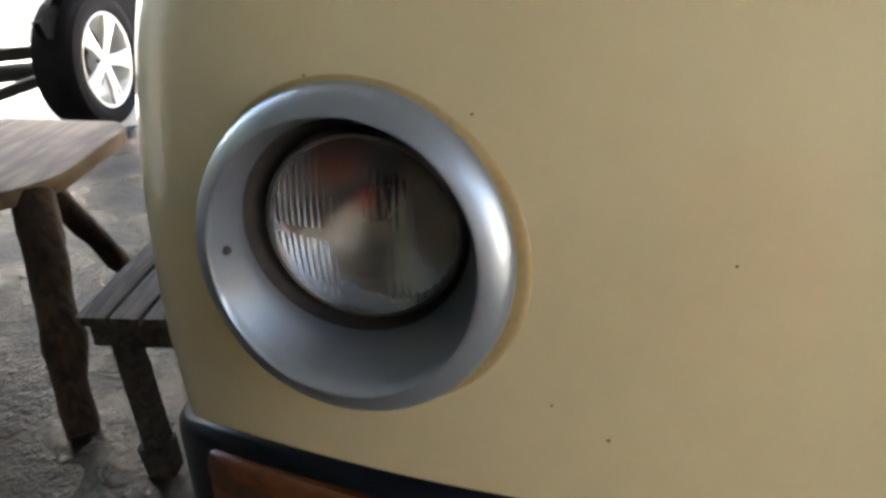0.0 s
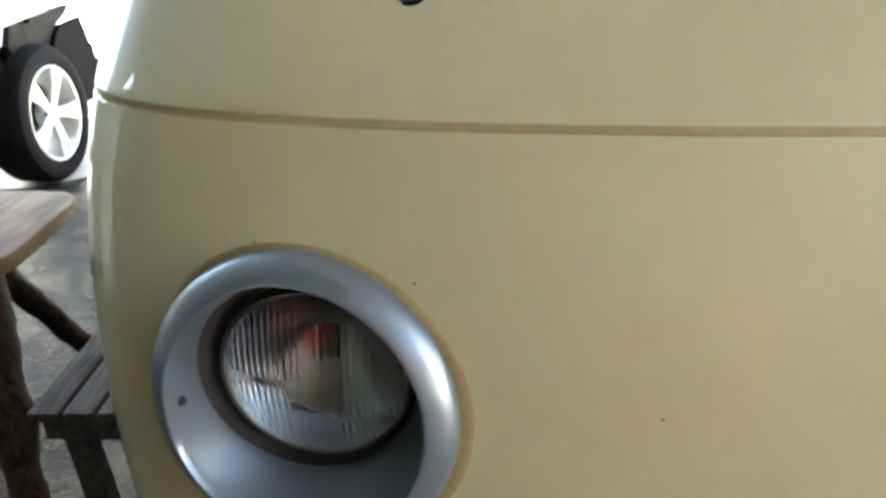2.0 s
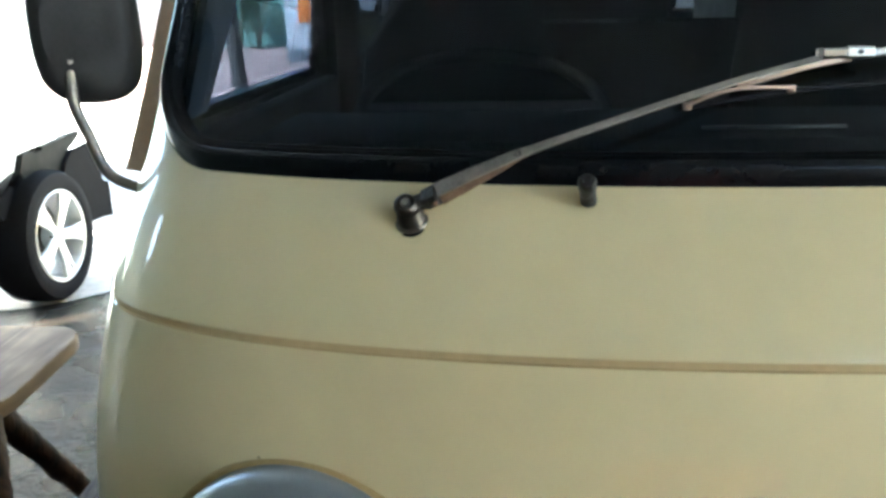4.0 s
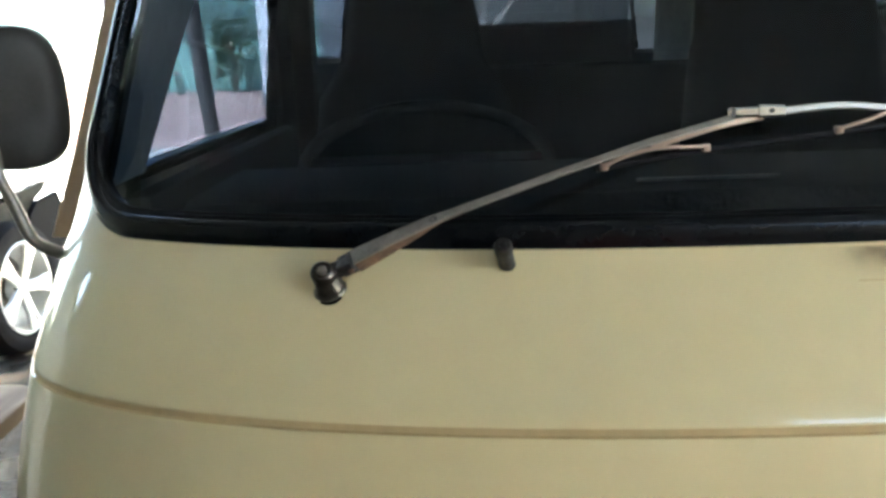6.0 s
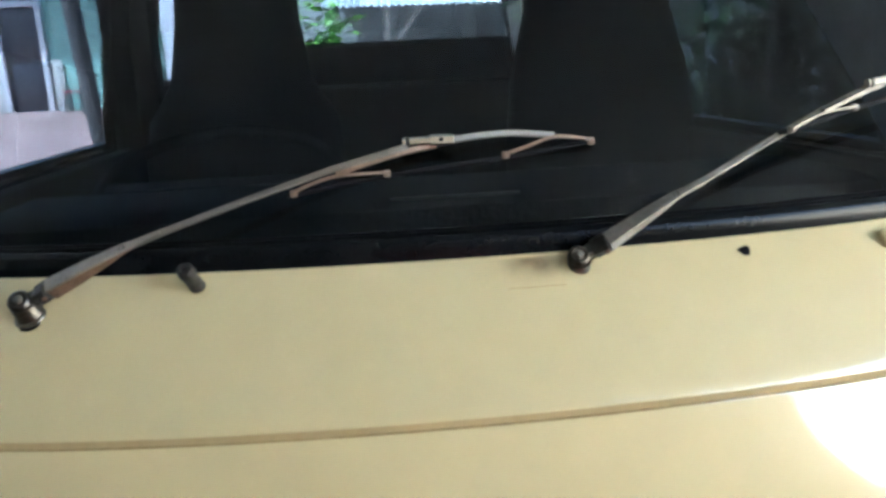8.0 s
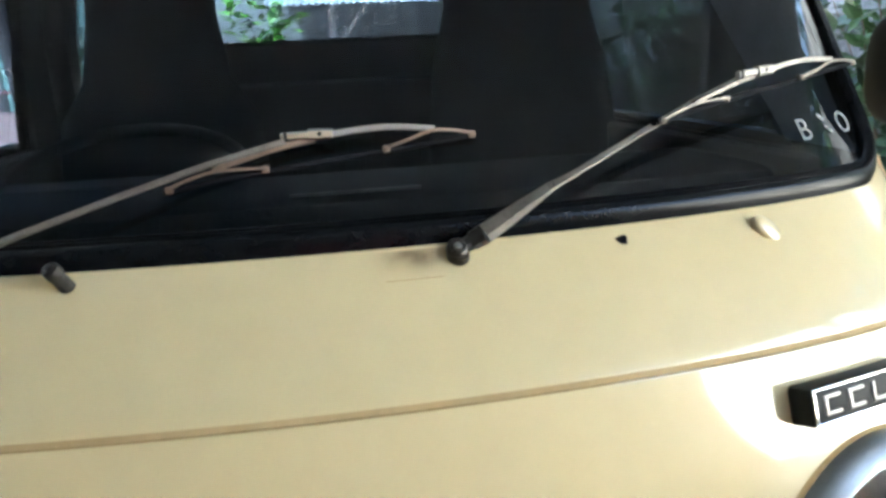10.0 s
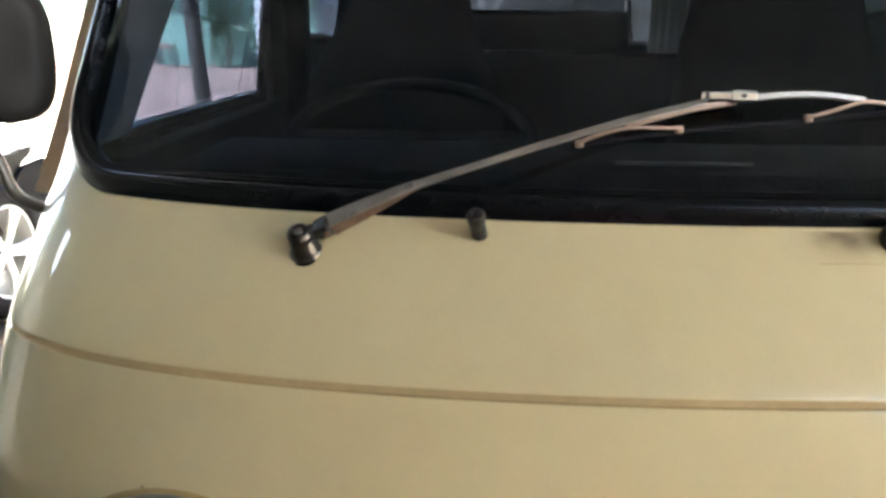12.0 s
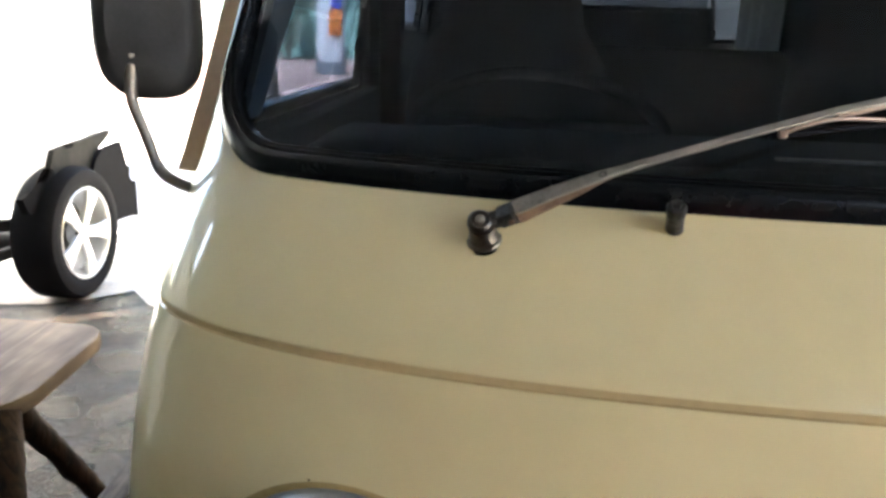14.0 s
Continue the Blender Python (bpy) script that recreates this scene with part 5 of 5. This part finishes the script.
part("arch_liner", arch_plate(((0.221, 0.653), (0.287, 0.696), (0.493, 0.710), (0.526, 0.636), (0.529, 0.573), (0.574, 0.559), (0.561, 0.487), (0.634, 0.461), (0.630, 0.265), (0.508, 0.285), (0.260, 0.296), (0.146, 0.549)), -0.094, -0.070), M_ARCH, car, "black cut wheel arch liner")
bm = bmesh.new()
tube(bm, [(-0.2, 0, 0.31), (-1.3, 0, 0.31)], 0.045, 12)
bar(bm, (-0.2, -0.12, 0.42), (-1.4, -0.30, 0.43), 0.05, 0.06, (0, 0, 1))
bar(bm, (-0.25, -0.05, 0.30), (-0.7, -0.20, 0.20), 0.05, 0.05, (0, 0, 1))
part("axle", bm, M_BLACK, car, "black rear axle and links")


def alloy_wheel(cx, cy, outward, steer_=0.0):
    c, ax = Vector((0, 0, 0)), Vector((outward, 0, 0))
    w_ = part("wheel", revolve(bmesh.new(), c - ax * 0.10, ax, ((-0.09, 0.21), (-0.10, 0.25), (-0.095, 0.285), (-0.07, 0.303), (-0.02, 0.305), (0.03, 0.305), (0.07, 0.302), (0.092, 0.288), (0.10, 0.262), (0.098, 0.235), (0.090, 0.213), (0.080, 0.207)), 64), M_TYRE, car, "black tyre on a silver alloy rim")
    w_.location, w_.rotation_euler, w_.scale = (cx, cy, 0.326), (0, 0, steer_), (1.07, 1.07, 1.07)
    b = bmesh.new()
    revolve(b, c - ax * 0.10, ax, ((-0.08, 0.205), (0.03, 0.190), (0.075, 0.196), (0.088, 0.2075), (0.092, 0.213), (0.094, 0.209), (0.090, 0.201), (0.05, 0.186), (-0.07, 0.186)), 64)
    part("rim", b, M_ALLOY, w_, "silver alloy rim")
    part("brake_drum", revolve(bmesh.new(), c - ax * 0.16, ax, ((0, 0.15), (0.05, 0.15), (0.06, 0.13), (0.06, 0.01)), 32, (True, True)), M_ARMDARK, w_)
    part("hub", revolve(bmesh.new(), c - ax * 0.03, ax, ((-0.05, 0.055), (-0.01, 0.05), (0.004, 0.035), (0.008, 0.028), (0.009, 0.002)), 24, (True, True)), M_ALLOY, w_)
    for k in range(5):
        t = 2 * math.pi * k / 5 + 1.10
        arm_ = Vector((0, math.cos(t), math.sin(t)))
        b = bmesh.new()
        bar(b, c + arm_ * 0.028 - ax * 0.036, c + arm_ * 0.125 - ax * 0.024, 0.046, 0.03, ax, 0.060, 0.024, 0.25)
        bar(b, c + arm_ * 0.120 - ax * 0.0245, c + arm_ * 0.197 - ax * 0.020, 0.058, 0.024, ax, 0.094, 0.020, 0.2)
        spoke = part("spoke", b, M_ALLOY, w_)
        b = bmesh.new()
        side_ = ax.cross(arm_)
        bar(b, c + arm_ * 0.125 - ax * 0.0118 + side_ * 0.006, c + arm_ * 0.178 - ax * 0.0098 + side_ * 0.014, 0.005, 0.003, ax, 0.008, 0.003, 0.2)
        part("spoke_groove", b, M_ARMDARK, spoke, "dark groove in the spoke")
    for k in range(5):
        t = 2 * math.pi * k / 5 + 1.10 + math.pi / 5
        part("wheel_bolt", revolve(bmesh.new(), c + Vector((-0.04 * outward, 0.045 * math.cos(t), 0.045 * math.sin(t))), ax, ((0, 0.008), (0.012, 0.008), (0.014, 0.004)), 6, (False, True)), M_ARMDARK, w_)


alloy_wheel(-0.02, 0.0, 1, radians(-25))
alloy_wheel(-1.43, 0.0, -1, radians(-25))
alloy_wheel(-0.02, 2.25, 1)
alloy_wheel(-1.43, 2.25, -1)

# ---- rustic stool and slatted bench ----
st = thing("wooden_stool", "rustic wooden stool with a pale worn plank top", "stool", at=(-0.9, 1.6, 0))
bm = bmesh.new()
outline = []
x0, x1, y0, y1 = -0.80, 0.055, -0.15, 0.43
for cx, cy, r, a0 in ((x1 - 0.10, y1 - 0.12, 0.10, 0), (x0 + 0.12, y1 - 0.12, 0.12, 90), (x0 + 0.12, y0 + 0.12, 0.12, 180), (x1 - 0.17, y0 + 0.17, 0.17, 270)):
    for k in range(9):
        a = radians(a0 + 90 * k / 8)
        outline.append((cx + r * math.cos(a), cy + r * math.sin(a) * (1.2 if a0 < 180 else 1)))
rr = []
for z, s in ((0.447, 0.985), (0.452, 1.0), (0.482, 1.0), (0.489, 0.992), (0.491, 0.975)):
    rr.append([(x * s + (1 - s) * -0.37 + 0.010 * math.sin(y * 13), y * s + 0.008 * math.sin(x * 9), z) for x, y in outline])
loft(bm, rr, True, (True, True))
part("top", bm, M_PLANK, st, "pale worn plank")


def rough_leg(a, b, r0, r1, parent, mat, seed):
    bm = bmesh.new()
    a, b = Vector(a), Vector(b)
    pts = [a.lerp(b, k / 20) + 0.24 * r0 * noise.noise_vector(Vector((seed, k * 0.22, 0))) * min(1, 4 * k / 20, 4 * (20 - k) / 20) for k in range(21)]
    knot = 0.30 * max(r0 - 0.020, 0.0)
    tube(bm, pts, [r0 + (r1 - r0) * k / 20 + 0.09 * r0 * noise.noise(Vector((k * 0.4, seed, 3))) + knot * math.exp(-((k - 12.5) / 1.1) ** 2) for k in range(21)], 18)
    for v in bm.verts:
        v.co += 0.0035 * noise.noise_vector(v.co * 38)
    return part("leg", bm, mat, parent, "rough hewn log leg")


rough_leg((0.0, -0.04, 0.455), (0.172, -0.331, 0.0), 0.050, 0.036, st, M_LOG, 1)
rough_leg((0.01, 0.0, 0.455), (0.013, 0.32, 0.0), 0.032, 0.027, st, M_LOG, 2)
rough_leg((-0.55, -0.05, 0.455), (-0.68, -0.25, 0.0), 0.038, 0.034, st, M_LOG, 3)
rough_leg((-0.55, 0.2, 0.455), (-0.68, 0.36, 0.0), 0.035, 0.032, st, M_LOG, 4)

bench = thing("slatted_bench", "low weathered grey wooden bench with slatted top", "bench", at=(-0.565, 1.129, 0))
xs = 0.0
for k in range(5):
    part("slat", block((xs, -0.012, 0.388), (xs + 0.056, 0.62, 0.408), 0.003), M_SLAT, bench)
    xs += 0.0635
part("apron", block((0.012, 0.004, 0.335), (0.30, 0.026, 0.387), 0.003), M_GREYWOOD, bench, "dark front rail")
part("apron", block((0.012, 0.58, 0.335), (0.30, 0.602, 0.387), 0.003), M_GREYWOOD, bench, "dark back rail")
for lx in (0.058, 0.26):
    for ly in (0.03, 0.55):
        bm = bmesh.new()
        bar(bm, (lx, ly, 0.386), (lx + 0.008, ly + 0.02, 0.0), 0.046, 0.04, (0, 1, 0), 0.05, 0.045, 0.1)
        bar(bm, (lx + 0.004, ly + 0.014, 0.075), (lx + 0.010, ly + 0.016, 0.0), 0.066, 0.056, (0, 1, 0), 0.062, 0.052, 0.1)
        part("leg", bm, M_GREYWOOD, bench)

# tall tree beyond the carport
tree = leafy("tree", "tall leafy tree beyond the carport", (6.3, 1.2, 0), (1.3, 1.5, 2.4), 2600, 0.24, M_LEAFD, 1.6, 21, "tree")
bm = bmesh.new()
tube(bm, smooth_path([(0, 0, -0.05), (0.05, 0.02, 1.0), (-0.04, 0.05, 2.0), (0.1, 0.0, 3.2)], 4), [0.16 - 0.009 * k for k in range(13)], 10)
part("trunk", bm, M_BARK, tree)


# unseen red drum added in front of the van to redden its headlight reflection
drum = thing("red_reflection_drum", "unseen red drum added for the headlight's red reflection", "drum", at=(0.62, -0.95, 0))
part("barrel", revolve(bmesh.new(), (0, 0, 0), (0, 0, 1), ((0.0, 0.27), (0.02, 0.285), (0.28, 0.29), (0.30, 0.30), (0.33, 0.30), (0.35, 0.29), (0.60, 0.29), (0.62, 0.30), (0.65, 0.30), (0.67, 0.29), (0.88, 0.285), (0.90, 0.275)), 48, (True, True)), M_REDDRUM, drum)
part("lid", revolve(bmesh.new(), (0, 0, 0), (0, 0, 1), ((0.885, 0.292), (0.925, 0.292), (0.932, 0.285), (0.932, 0.25), (0.922, 0.245), (0.922, 0.01)), 48, (True, True)), M_REDDRUM, drum)
for sx in (-1, 1):
    bm = bmesh.new()
    tube(bm, smooth_path([(sx * 0.285, -0.05, 0.80), (sx * 0.325, -0.045, 0.80), (sx * 0.33, 0, 0.80), (sx * 0.325, 0.045, 0.80), (sx * 0.285, 0.05, 0.80)], 4), 0.010, 8)
    part("handle", bm, M_BLACK, drum, "black carrying handle")
